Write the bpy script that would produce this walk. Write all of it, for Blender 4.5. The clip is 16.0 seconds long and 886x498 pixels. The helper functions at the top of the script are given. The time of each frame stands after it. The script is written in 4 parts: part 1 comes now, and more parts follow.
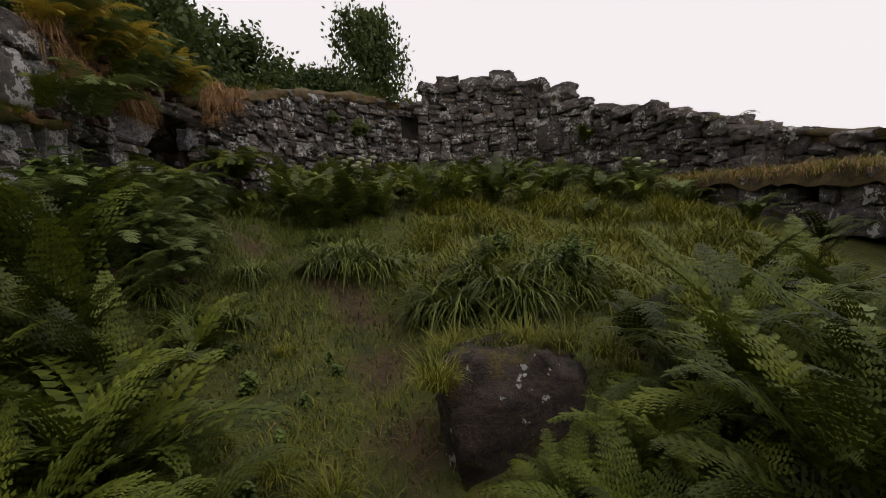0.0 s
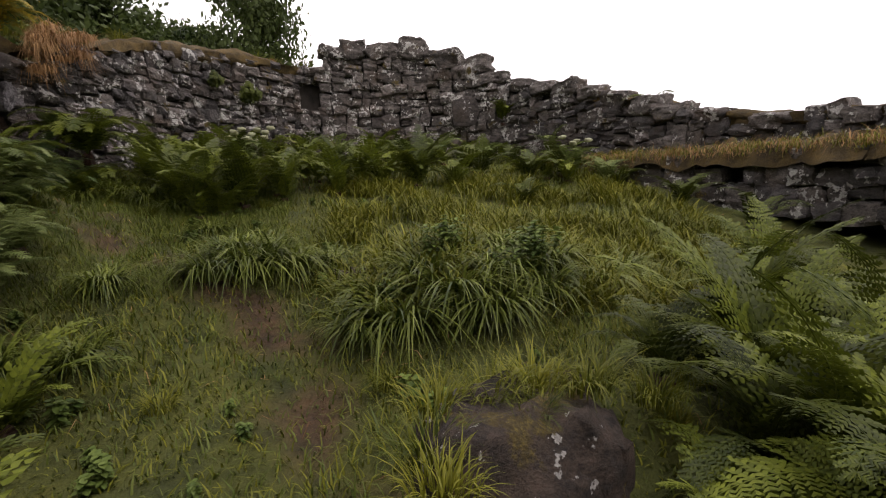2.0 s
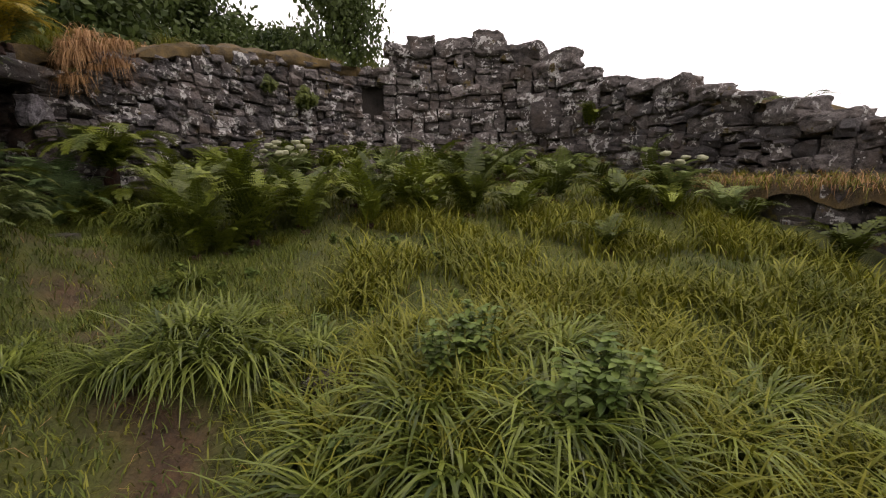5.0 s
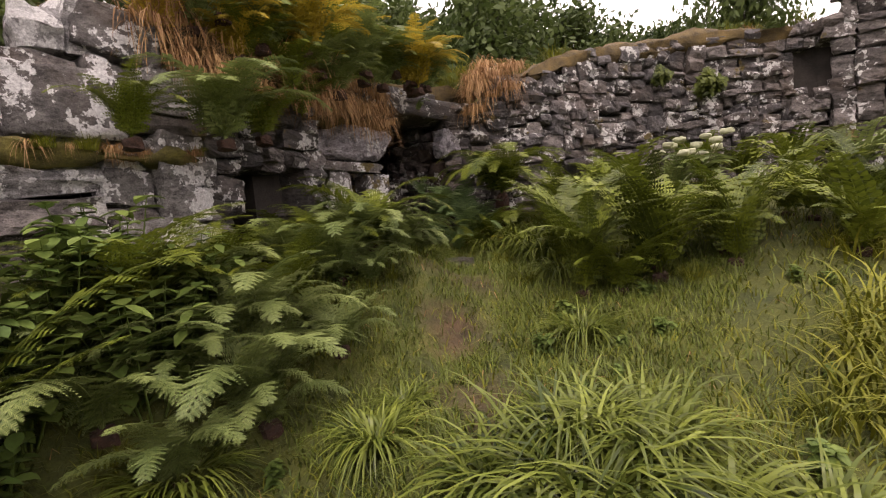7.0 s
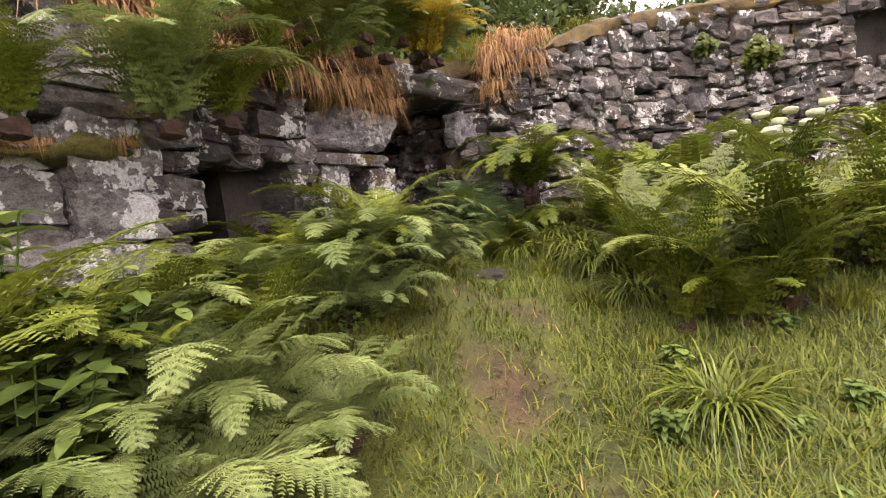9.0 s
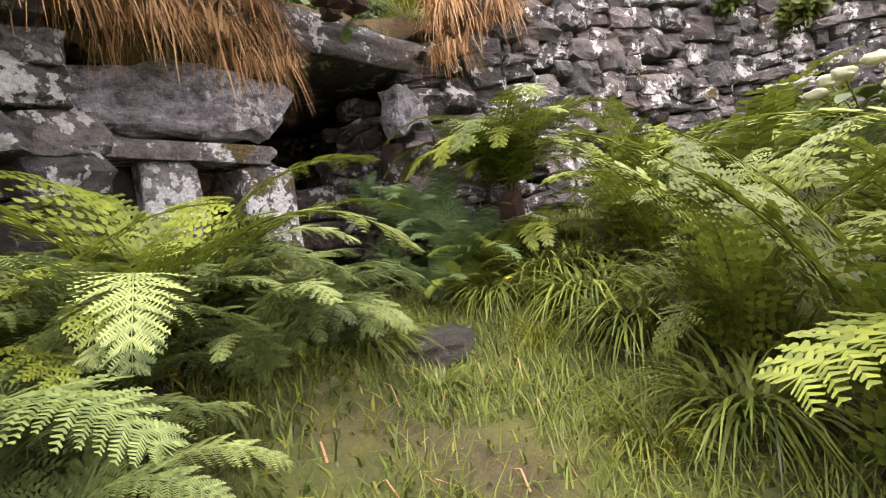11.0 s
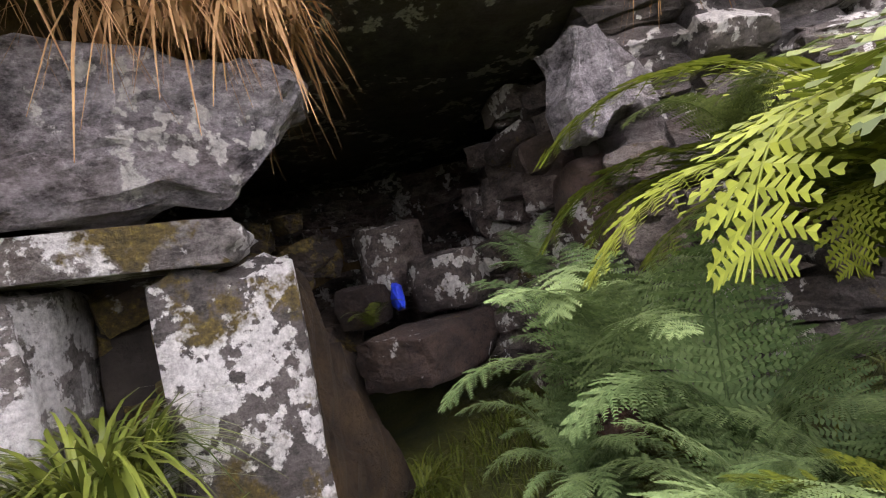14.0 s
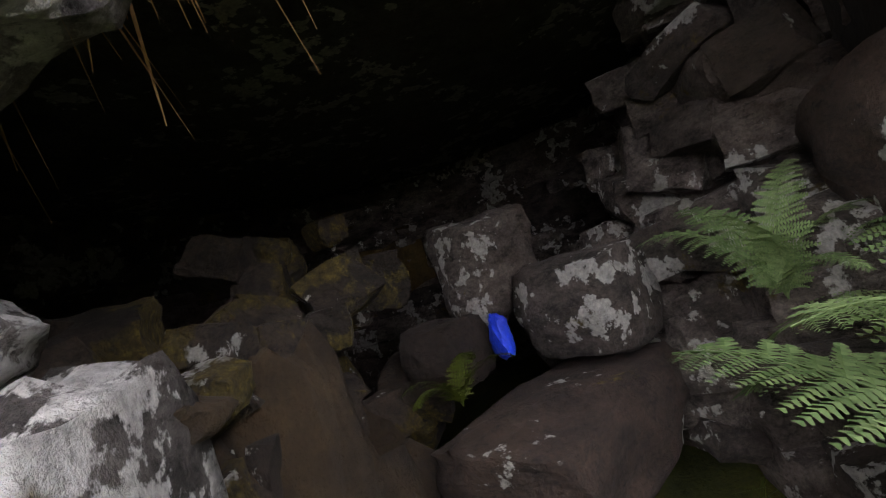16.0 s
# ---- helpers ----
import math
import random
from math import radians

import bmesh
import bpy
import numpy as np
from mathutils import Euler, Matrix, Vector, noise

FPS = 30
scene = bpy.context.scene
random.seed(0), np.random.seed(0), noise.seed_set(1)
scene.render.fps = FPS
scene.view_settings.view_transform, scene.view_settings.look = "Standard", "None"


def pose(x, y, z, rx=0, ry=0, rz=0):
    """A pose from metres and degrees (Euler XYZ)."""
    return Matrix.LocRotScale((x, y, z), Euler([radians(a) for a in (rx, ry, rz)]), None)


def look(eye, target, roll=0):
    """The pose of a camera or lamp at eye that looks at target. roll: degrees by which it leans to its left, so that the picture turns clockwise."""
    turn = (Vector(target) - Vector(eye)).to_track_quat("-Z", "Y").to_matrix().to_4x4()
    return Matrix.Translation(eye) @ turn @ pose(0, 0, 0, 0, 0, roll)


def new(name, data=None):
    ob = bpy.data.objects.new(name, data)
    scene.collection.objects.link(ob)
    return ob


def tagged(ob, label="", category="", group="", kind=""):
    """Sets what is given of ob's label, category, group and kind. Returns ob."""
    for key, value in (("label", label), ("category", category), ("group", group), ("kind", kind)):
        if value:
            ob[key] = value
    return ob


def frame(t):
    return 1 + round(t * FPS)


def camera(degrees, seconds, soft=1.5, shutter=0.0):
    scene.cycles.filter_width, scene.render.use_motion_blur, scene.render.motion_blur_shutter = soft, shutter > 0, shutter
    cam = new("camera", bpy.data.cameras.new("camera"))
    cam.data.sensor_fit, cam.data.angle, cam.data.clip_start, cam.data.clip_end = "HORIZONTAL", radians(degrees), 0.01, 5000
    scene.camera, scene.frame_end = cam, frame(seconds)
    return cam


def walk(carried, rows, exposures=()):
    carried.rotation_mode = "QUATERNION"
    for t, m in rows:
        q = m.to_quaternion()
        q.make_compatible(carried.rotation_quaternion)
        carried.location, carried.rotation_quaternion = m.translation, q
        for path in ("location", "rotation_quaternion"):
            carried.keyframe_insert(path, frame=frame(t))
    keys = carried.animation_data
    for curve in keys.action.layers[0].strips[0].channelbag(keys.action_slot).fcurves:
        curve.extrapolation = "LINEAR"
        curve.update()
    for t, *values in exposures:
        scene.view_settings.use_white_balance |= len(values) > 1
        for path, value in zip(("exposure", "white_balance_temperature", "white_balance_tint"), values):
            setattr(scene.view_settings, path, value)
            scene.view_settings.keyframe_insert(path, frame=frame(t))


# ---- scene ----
cam = camera(87.2, 16.0, soft=1.1)
PATH = [
    (0, (-0.166, -0.385, 1.444), (-0.159, 1.606, 1.259), -1.7),
    (0.5, (-0.202, -0.163, 1.298), (-0.384, 1.821, 1.119), -3.2),
    (1, (-0.325, 0.156, 1.215), (-0.41, 2.128, 0.891), -2.3),
    (1.5, (-0.438, 0.399, 1.393), (-0.267, 2.376, 1.147), -4.5),
    (2, (-0.424, 0.557, 1.471), (0.005, 2.489, 1.186), -1.6),
    (2.5, (-0.401, 0.983, 1.536), (-0.071, 2.945, 1.338), -2.4),
    (3, (-0.43, 1.278, 1.546), (-0.058, 3.238, 1.411), -3.6),
    (3.2, (-0.464, 1.382, 1.556), (-0.053, 3.331, 1.374), -4.2),
    (5.3, (0.273, 2.17, 1.951), (0.136, 4.142, 1.65), 1.6),
    (5.5, (0.262, 2.48, 1.992), (-0.123, 4.425, 1.735), 2.7),
    (6, (0.046, 2.655, 1.904), (-0.748, 4.471, 1.634), -4.0),
    (6.5, (-0.209, 2.881, 1.787), (-1.338, 4.524, 1.624), -6.0),
    (7, (-0.463, 3.09, 1.838), (-1.786, 4.581, 1.673), -4.7),
    (7.5, (-0.587, 3.219, 1.855), (-1.95, 4.674, 1.702), -6.3),
    (8, (-0.839, 3.395, 1.923), (-2.311, 4.737, 1.742), -6.2),
    (8.5, (-1.049, 3.522, 1.921), (-2.536, 4.856, 1.848), -7.4),
    (9, (-1.328, 3.686, 1.926), (-2.628, 5.193, 1.732), -6.2),
    (9.2, (-1.429, 3.791, 1.901), (-2.686, 5.339, 1.736), -7.6),
    (11.3, (-2.261, 5.324, 1.909), (-3.509, 6.879, 1.757), -8.4),
    (11.5, (-2.35, 5.434, 1.893), (-3.666, 6.938, 1.81), -8.9),
    (12, (-2.447, 5.696, 1.976), (-3.928, 7.038, 1.908), -12.4),
    (12.5, (-2.675, 5.895, 1.979), (-4.132, 7.258, 1.84), -13.8),
    (13, (-2.919, 6.175, 2.13), (-4.344, 7.557, 1.887), -11.6),
    (13.5, (-3.142, 6.437, 2.175), (-4.701, 7.677, 1.992), -13.1),
    (14, (-3.343, 6.634, 2.222), (-5.146, 7.498, 2.276), -11.3),
    (14.5, (-3.571, 6.694, 2.301), (-5.418, 7.452, 2.419), -9.4),
    (15, (-3.778, 6.76, 2.338), (-5.601, 7.572, 2.464), -11.9),
    (15.5, (-4.043, 6.889, 2.303), (-5.953, 7.469, 2.428), -12.0),
    (16, (-4.198, 6.959, 2.322), (-6.136, 7.441, 2.423), -16.0),
]
EXPOSURES = [(0.0, -0.75, 6750, 17), (1.0, -0.52, 6800, 20), (2.0, -0.08, 6850, 21), (3.0, 0.0, 6850, 22), (5.5, 0.0, 6900, 25), (6.5, 0.5, 7100, 28), (7.5, 1.12, 7200, 28), (9.0, 1.72, 7050, 26), (11.5, 2.05, 6550, 24), (12.5, 2.0, 6500, 22), (13.5, 1.95, 6500, 24), (14.2, 2.2, 6550, 26), (15.0, 2.05, 6550, 26), (15.5, 2.15, 6500, 24), (16.0, 2.0, 6500, 20)]
walk(cam, [(t, look(eye, target, roll)) for t, eye, target, roll in PATH], EXPOSURES)

# ---- sky and sun: bright, even overcast ----
world = bpy.data.worlds.new("overcast_sky")
scene.world = world
world.use_nodes = True
wt = world.node_tree
wt.nodes.clear()
sky = wt.nodes.new("ShaderNodeTexSky")
sky.sky_type, sky.sun_disc = "NISHITA", False
sky.sun_elevation, sky.sun_rotation = radians(64), radians(140)
sky.dust_density = 4.0
grey = wt.nodes.new("ShaderNodeHueSaturation")
grey.inputs["Saturation"].default_value = 0.15
cloud = wt.nodes.new("ShaderNodeMixRGB")
cloud.inputs["Fac"].default_value = 0.85
cloud.inputs["Color2"].default_value = (11.0, 11.1, 11.2, 1)
back = wt.nodes.new("ShaderNodeBackground")
back.inputs["Strength"].default_value = 0.148
wout = wt.nodes.new("ShaderNodeOutputWorld")
wt.links.new(sky.outputs[0], grey.inputs["Color"])
wt.links.new(grey.outputs[0], cloud.inputs["Color1"])
wt.links.new(cloud.outputs[0], back.inputs["Color"])
wt.links.new(back.outputs[0], wout.inputs[0])
sun_data = bpy.data.lights.new("sun", "SUN")
sun_data.energy, sun_data.angle, sun_data.color = 1.4, radians(25), (1.0, 0.97, 0.92)
sun = new("sun", sun_data)
sun.matrix_world = look((5, 0, 16), (0, 6, 0))


# ---- materials ----
def shader(name):
    m = bpy.data.materials.new(name)
    m.use_nodes = True
    return m, m.node_tree, m.node_tree.nodes, m.node_tree.nodes["Principled BSDF"]


def noise_node(nt, scale, detail=4.0, rough=0.6, coords=None):
    n = nt.nodes.new("ShaderNodeTexNoise")
    n.inputs["Scale"].default_value, n.inputs["Detail"].default_value, n.inputs["Roughness"].default_value = scale, detail, rough
    if coords:
        nt.links.new(coords, n.inputs["Vector"])
    return n.outputs["Fac"]


def ramp(nt, fac, stops):
    r = nt.nodes.new("ShaderNodeValToRGB")
    while len(r.color_ramp.elements) < len(stops):
        r.color_ramp.elements.new(0.5)
    for e, (p, c) in zip(r.color_ramp.elements, stops):
        e.position, e.color = p, (*c, 1)
    nt.links.new(fac, r.inputs[0])
    return r.outputs[0]


def mix(nt, fac, a, b, mode="MIX"):
    m = nt.nodes.new("ShaderNodeMixRGB")
    m.blend_type = mode
    for slot, v in (("Fac", fac), ("Color1", a), ("Color2", b)):
        if isinstance(v, (int, float)):
            m.inputs[slot].default_value = v
        elif isinstance(v, tuple):
            m.inputs[slot].default_value = (*v, 1)
        else:
            nt.links.new(v, m.inputs[slot])
    return m.outputs[0]


def bump(nt, bsdf, fac, strength, distance):
    b = nt.nodes.new("ShaderNodeBump")
    b.inputs["Strength"].default_value, b.inputs["Distance"].default_value = strength, distance
    nt.links.new(fac, b.inputs["Height"])
    nt.links.new(b.outputs[0], bsdf.inputs["Normal"])


def where(nt):
    return nt.nodes.new("ShaderNodeNewGeometry").outputs["Position"]


def stone_material(name, dark, light, lichen, moss, rough=0.85, lichen_col=(0.5, 0.49, 0.46)):
    """Gneiss: mottled grey body, crisp pale lichen crusts, dark cracks, moss on some faces."""
    m, nt, nodes, bsdf = shader(name)
    p = where(nt)
    info = nodes.new("ShaderNodeObjectInfo")
    stretch = nodes.new("ShaderNodeMapping")
    stretch.inputs["Scale"].default_value = (1.0, 1.0, 1.7)
    stretch.inputs["Rotation"].default_value = (0.25, 0.15, 0.0)
    nt.links.new(p, stretch.inputs["Vector"])
    body = ramp(nt, noise_node(nt, 8.5, 12, 0.78, stretch.outputs[0]), [(0.38, dark), (0.64, light)])
    grain = noise_node(nt, 110.0, 4, 0.75, p)
    body = mix(nt, 0.6, body, ramp(nt, grain, [(0.3, (0.3, 0.3, 0.3)), (0.7, (1.4, 1.4, 1.4))]), "MULTIPLY")
    tone = ramp(nt, info.outputs["Random"], [(0.0, (0.45, 0.42, 0.4)), (0.5, (0.9, 0.87, 0.83)), (1.0, (1.35, 1.33, 1.32))])
    body = mix(nt, 1.0, body, tone, "MULTIPLY")
    rust = ramp(nt, noise_node(nt, 2.3, 3, 0.5, p), [(0.5, (0, 0, 0)), (0.72, (1, 1, 1))])
    body = mix(nt, mix(nt, 1.0, rust, (0.45, 0.45, 0.45), "MULTIPLY"), body, (0.1, 0.062, 0.036))
    pits = ramp(nt, noise_node(nt, 21.0, 8, 0.8, stretch.outputs[0]), [(0.36, (0.18, 0.17, 0.16)), (0.46, (1, 1, 1))])
    body = mix(nt, 0.85, body, pits, "MULTIPLY")
    spots = noise_node(nt, 15.0, 8, 0.62, p)
    patch = noise_node(nt, 3.4, 3, 0.55, p)
    blot = nodes.new("ShaderNodeMath")
    blot.operation = "MULTIPLY"
    nt.links.new(spots, blot.inputs[0])
    nt.links.new(patch, blot.inputs[1])
    edge = 0.37 - 0.16 * lichen
    fac = ramp(nt, blot.outputs[0], [(edge, (0, 0, 0)), (edge + 0.018, (0.9, 0.9, 0.9))])
    crust = ramp(nt, noise_node(nt, 60.0, 4, 0.7, p), [(0.3, tuple(0.55 * c for c in lichen_col)), (0.65, tuple(1.25 * c for c in lichen_col))])
    body = mix(nt, fac, body, crust)
    if moss:
        mo = ramp(nt, noise_node(nt, 3.1, 6, 0.66, p), [(0.66 - 0.25 * moss, (0, 0, 0)), (0.70 - 0.25 * moss, (1, 1, 1))])
        tint = ramp(nt, noise_node(nt, 55.0, 4, 0.7, p), [(0.3, (0.03, 0.02, 0.006)), (0.55, (0.11, 0.08, 0.016)), (0.72, (0.24, 0.18, 0.03))])
        body = mix(nt, mo, body, tint)
    nt.links.new(body, bsdf.inputs["Base Color"])
    bsdf.inputs["Roughness"].default_value = rough
    h = mix(nt, 0.4, noise_node(nt, 9.0, 9, 0.72, p), noise_node(nt, 45.0, 6, 0.75, p))
    bump(nt, bsdf, h, 1.0, 0.1)
    return m


def leaf_material(name, low, high, glow=0.35, rough=0.5, wide=1.6):
    """Foliage: per-plant tone, mottling along the leaf, light through the blade."""
    m, nt, nodes, bsdf = shader(name)
    p = where(nt)
    info = nodes.new("ShaderNodeObjectInfo")
    geo = nodes.new("ShaderNodeNewGeometry")
    each = mix(nt, 0.5, info.outputs["Random"], geo.outputs["Random Per Island"])
    fac = mix(nt, 0.5, each, noise_node(nt, wide, 3, 0.6, p))
    col = ramp(nt, fac, [(0.25, low), (0.75, high)])
    col = mix(nt, 0.35, col, ramp(nt, noise_node(nt, 45.0, 2, 0.5, p), [(0.3, (0.55, 0.55, 0.5)), (0.7, (1.3, 1.3, 1.2))]), "MULTIPLY")
    nt.links.new(col, bsdf.inputs["Base Color"])
    bsdf.inputs["Roughness"].default_value = rough
    bsdf.inputs["Specular IOR Level"].default_value = 0.2
    tr = nodes.new("ShaderNodeBsdfTranslucent")
    nt.links.new(col, tr.inputs["Color"])
    mx = nodes.new("ShaderNodeMixShader")
    mx.inputs[0].default_value = glow
    nt.links.new(bsdf.outputs[0], mx.inputs[1])
    nt.links.new(tr.outputs[0], mx.inputs[2])
    nt.links.new(mx.outputs[0], nodes["Material Output"].inputs["Surface"])
    return m


WALL = stone_material("grey_lichened_stone", (0.028, 0.024, 0.022), (0.23, 0.207, 0.193), 0.43, 0.16)
PALE = stone_material("pale_lichened_stone", (0.08, 0.077, 0.076), (0.45, 0.44, 0.43), 0.78, 0.08, 0.85, (0.66, 0.65, 0.63))
# Darker and less rough than the grey wall stone.
DARK_STONE = stone_material("dark_smooth_stone", (0.018, 0.016, 0.016), (0.14, 0.13, 0.13), 0.35, 0.12, 0.5)
SLATE = stone_material("streaked_grey_stone", (0.02, 0.018, 0.022), (0.4, 0.38, 0.4), 0.42, 0.1, 0.4)
MOSSY = stone_material("mossy_stone", (0.05, 0.043, 0.041), (0.38, 0.36, 0.35), 0.68, 0.44, 0.85, (0.66, 0.65, 0.63))
INNER = stone_material("chamber_stone", (0.03, 0.024, 0.022), (0.24, 0.205, 0.185), 0.4, 0.12)
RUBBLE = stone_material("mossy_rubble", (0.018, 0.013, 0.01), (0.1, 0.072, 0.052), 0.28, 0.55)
BROWN = stone_material("brown_stone", (0.03, 0.019, 0.015), (0.1, 0.064, 0.048), 0.2, 0.1)
EARTHY = stone_material("earthy_stone", (0.008, 0.006, 0.004), (0.12, 0.085, 0.066), 0.14, 0.5)
FERN = leaf_material("fern_green", (0.028, 0.046, 0.005), (0.18, 0.213, 0.026), 0.22)
# Deeper fern green; part of the entrance's shade is put into this colour.
FERN_SHADE = leaf_material("fern_shaded_green", (0.014, 0.024, 0.004), (0.085, 0.105, 0.014), 0.18)
FERN_PALE = leaf_material("fern_yellow_green", (0.06, 0.09, 0.024), (0.22, 0.265, 0.085), 0.25)
FERN_RUST = leaf_material("fern_rust", (0.15, 0.12, 0.014), (0.46, 0.34, 0.045), 0.4)
FERN_COOL = leaf_material("fern_blue_green", (0.065, 0.115, 0.042), (0.25, 0.345, 0.145), 0.27)
RUSH = leaf_material("woodrush_green", (0.024, 0.042, 0.007), (0.19, 0.225, 0.04), 0.2, 0.33)
GRASS = leaf_material("grass_green", (0.026, 0.046, 0.005), (0.225, 0.222, 0.024), 0.2, 0.5, 1.3)
FRESH = leaf_material("fresh_grass_green", (0.022, 0.046, 0.008), (0.15, 0.18, 0.032), 0.2, 0.5, 1.3)
STRAW = leaf_material("dry_grass", (0.13, 0.058, 0.024), (0.5, 0.31, 0.15), 0.25, 0.6)
BROADLEAF = leaf_material("broad_leaf", (0.04, 0.075, 0.016), (0.16, 0.215, 0.05), 0.25, 0.5)
TREE_LEAF = leaf_material("tree_leaf", (0.018, 0.034, 0.009), (0.085, 0.115, 0.03), 0.3, 0.55, 0.5)
FLOWER = leaf_material("cream_flower", (0.22, 0.24, 0.13), (0.5, 0.5, 0.36))
YELLOW = leaf_material("yellow_flower", (0.6, 0.5, 0.03), (0.8, 0.65, 0.05))


def plain(name, low, high, scale, rough=0.9, relief=0.02):
    m, nt, nodes, bsdf = shader(name)
    p = where(nt)
    col = ramp(nt, noise_node(nt, scale, 6, 0.65, p), [(0.3, low), (0.7, high)])
    col = mix(nt, 0.5, col, ramp(nt, noise_node(nt, scale * 12, 3, 0.6, p), [(0.3, (0.5, 0.5, 0.5)), (0.7, (1.2, 1.2, 1.2))]), "MULTIPLY")
    nt.links.new(col, bsdf.inputs["Base Color"])
    bsdf.inputs["Roughness"].default_value = rough
    bump(nt, bsdf, noise_node(nt, scale * 6, 6, 0.7, p), 0.8, relief)
    return m


BARK = plain("bark", (0.05, 0.04, 0.03), (0.16, 0.14, 0.11), 6)
STEM = plain("stem", (0.05, 0.05, 0.015), (0.13, 0.12, 0.04), 20, 0.6, 0.002)
STEM_RED = plain("fern_rootstock", (0.02, 0.01, 0.006), (0.085, 0.036, 0.02), 22, 0.95, 0.03)
# Very dark earth: the shade in gaps between stones is put into it.
CORE = plain("shaded_earth_fill", (0.012, 0.01, 0.008), (0.045, 0.036, 0.028), 4)
TURF = plain("mossy_turf", (0.025, 0.017, 0.006), (0.13, 0.085, 0.022), 5, 0.95, 0.06)
MOSS = plain("moss", (0.045, 0.04, 0.008), (0.2, 0.17, 0.035), 9, 0.95, 0.04)
SOIL = plain("mossy_soil", (0.014, 0.008, 0.004), (0.09, 0.055, 0.022), 7, 0.95, 0.07)
BLUE = plain("blue_plastic", (0.01, 0.03, 0.4), (0.02, 0.07, 0.75), 8, 0.4, 0.002)


def ground_material():
    m, nt, nodes, bsdf = shader("turf_and_earth")
    p = where(nt)
    att = nodes.new("ShaderNodeAttribute")
    att.attribute_name = "bare"
    turf = ramp(nt, noise_node(nt, 3.0, 6, 0.65, p), [(0.3, (0.026, 0.036, 0.005)), (0.6, (0.08, 0.088, 0.011)), (0.8, (0.13, 0.115, 0.017))])
    dirt = ramp(nt, noise_node(nt, 7.0, 6, 0.7, p), [(0.3, (0.022, 0.013, 0.006)), (0.7, (0.11, 0.062, 0.027))])
    fine = ramp(nt, noise_node(nt, 70.0, 3, 0.6, p), [(0.3, (0.5, 0.5, 0.5)), (0.7, (1.2, 1.2, 1.2))])
    col = mix(nt, 0.6, mix(nt, att.outputs["Fac"], turf, dirt), fine, "MULTIPLY")
    nt.links.new(col, bsdf.inputs["Base Color"])
    bsdf.inputs["Roughness"].default_value = 0.95
    bump(nt, bsdf, noise_node(nt, 30.0, 6, 0.7, p), 0.8, 0.04)
    return m


GROUND = ground_material()


# ---- building helpers ----
def mesh_of(name, verts, faces, material, smooth=True):
    me = bpy.data.meshes.new(name)
    me.from_pydata([tuple(v) for v in verts], [], faces)
    me.materials.append(material)
    if smooth:
        me.polygons.foreach_set("use_smooth", [True] * len(me.polygons))
    me.update()
    return me


def put(name, mesh, parent=None, m=None, label=""):
    ob = new(name, mesh)
    if parent:
        ob.parent = parent
    if m is not None:
        ob.matrix_basis = m
    return tagged(ob, label)


def bare(m, scale):
    return m @ Matrix.Diagonal((*scale, 1))


def smoothstep(t):
    t = min(1.0, max(0.0, t))
    return t * t * (3 - 2 * t)


TRAIL = [Vector(p) for p in ((-0.2, -2.0), (-0.3, 1.5), (-0.6, 2.8), (-0.65, 3.6), (-1.6, 4.5), (-2.4, 5.4), (-2.95, 6.0), (-3.55, 6.8))]


def off_trail(x, y):
    p, best = Vector((x, y)), 99.0
    for a, b in zip(TRAIL, TRAIL[1:]):
        d = b - a
        u = min(1.0, max(0.0, (p - a).dot(d) / d.length_squared))
        best = min(best, (p - a - d * u).length)
    return best


def land(x, y):
    """Height of the turf: a slope up into the ruin, banks, and the hill beyond it."""
    z = 1.95 * smoothstep((y - 0.3) / 11.0)
    z += 0.12 * math.exp(-((x + 3.0) ** 2 + (y - 5.2) ** 2) / 1.9)
    z += 0.30 * math.exp(-((x - 0.7) ** 2 + (y - 4.0) ** 2) / 0.9)
    z += 0.22 * math.exp(-((x + 1.5) ** 2 + (y - 4.5) ** 2) / 0.4)
    z += 0.55 * smoothstep((-x - 2.4) / 1.1) * smoothstep((6.9 - y) / 1.3) * smoothstep((y + 1) / 3)
    z += 0.34 * math.exp(-((x - 0.75) ** 2 / 0.5 + (y - 2.15) ** 2 / 0.35))
    z += 0.045 * noise.noise((x * 2.4, y * 2.4, 9)) * smoothstep(off_trail(x, y) / 0.4)
    z += 0.34 * smoothstep((-x - 2.55) / 0.8) * math.exp(-((y - 3.5) / 1.0) ** 2)
    z += 0.05 * noise.noise((x * 1.1, y * 1.1, 3)) + 0.02 * noise.noise((x * 4, y * 4, 7))
    z -= 0.05 * math.exp(-(off_trail(x, y) / 0.3) ** 2)
    away = math.hypot(x, y - 7) - 9
    if away > 0:
        z += 0.10 * away * smoothstep(away / 20) * smoothstep((2 - x) / 40) + 0.6 * noise.noise((x * 0.05, y * 0.05, 1)) * smoothstep(away / 30)
        z += 60 * smoothstep((-x - 40) / 260) * smoothstep(away / 60)
    return z


def axis(near_a, near_b, step, far):
    inner = list(np.arange(near_a, near_b, step))
    out, d = [], step
    while d < far:
        d *= 1.35
        out.append(d)
    return [near_a - d for d in reversed(out)] + inner + [near_b + d for d in out]


xs, ys = axis(-8, 7, 0.12, 900), axis(-3, 14, 0.12, 900)
gv = [(x, y, land(x, y)) for y in ys for x in xs]
gf = [(j * len(xs) + i, j * len(xs) + i + 1, (j + 1) * len(xs) + i + 1, (j + 1) * len(xs) + i) for j in range(len(ys) - 1) for i in range(len(xs) - 1)]
gme = mesh_of("ground", gv, gf, GROUND)
att = gme.attributes.new("bare", "FLOAT", "POINT")
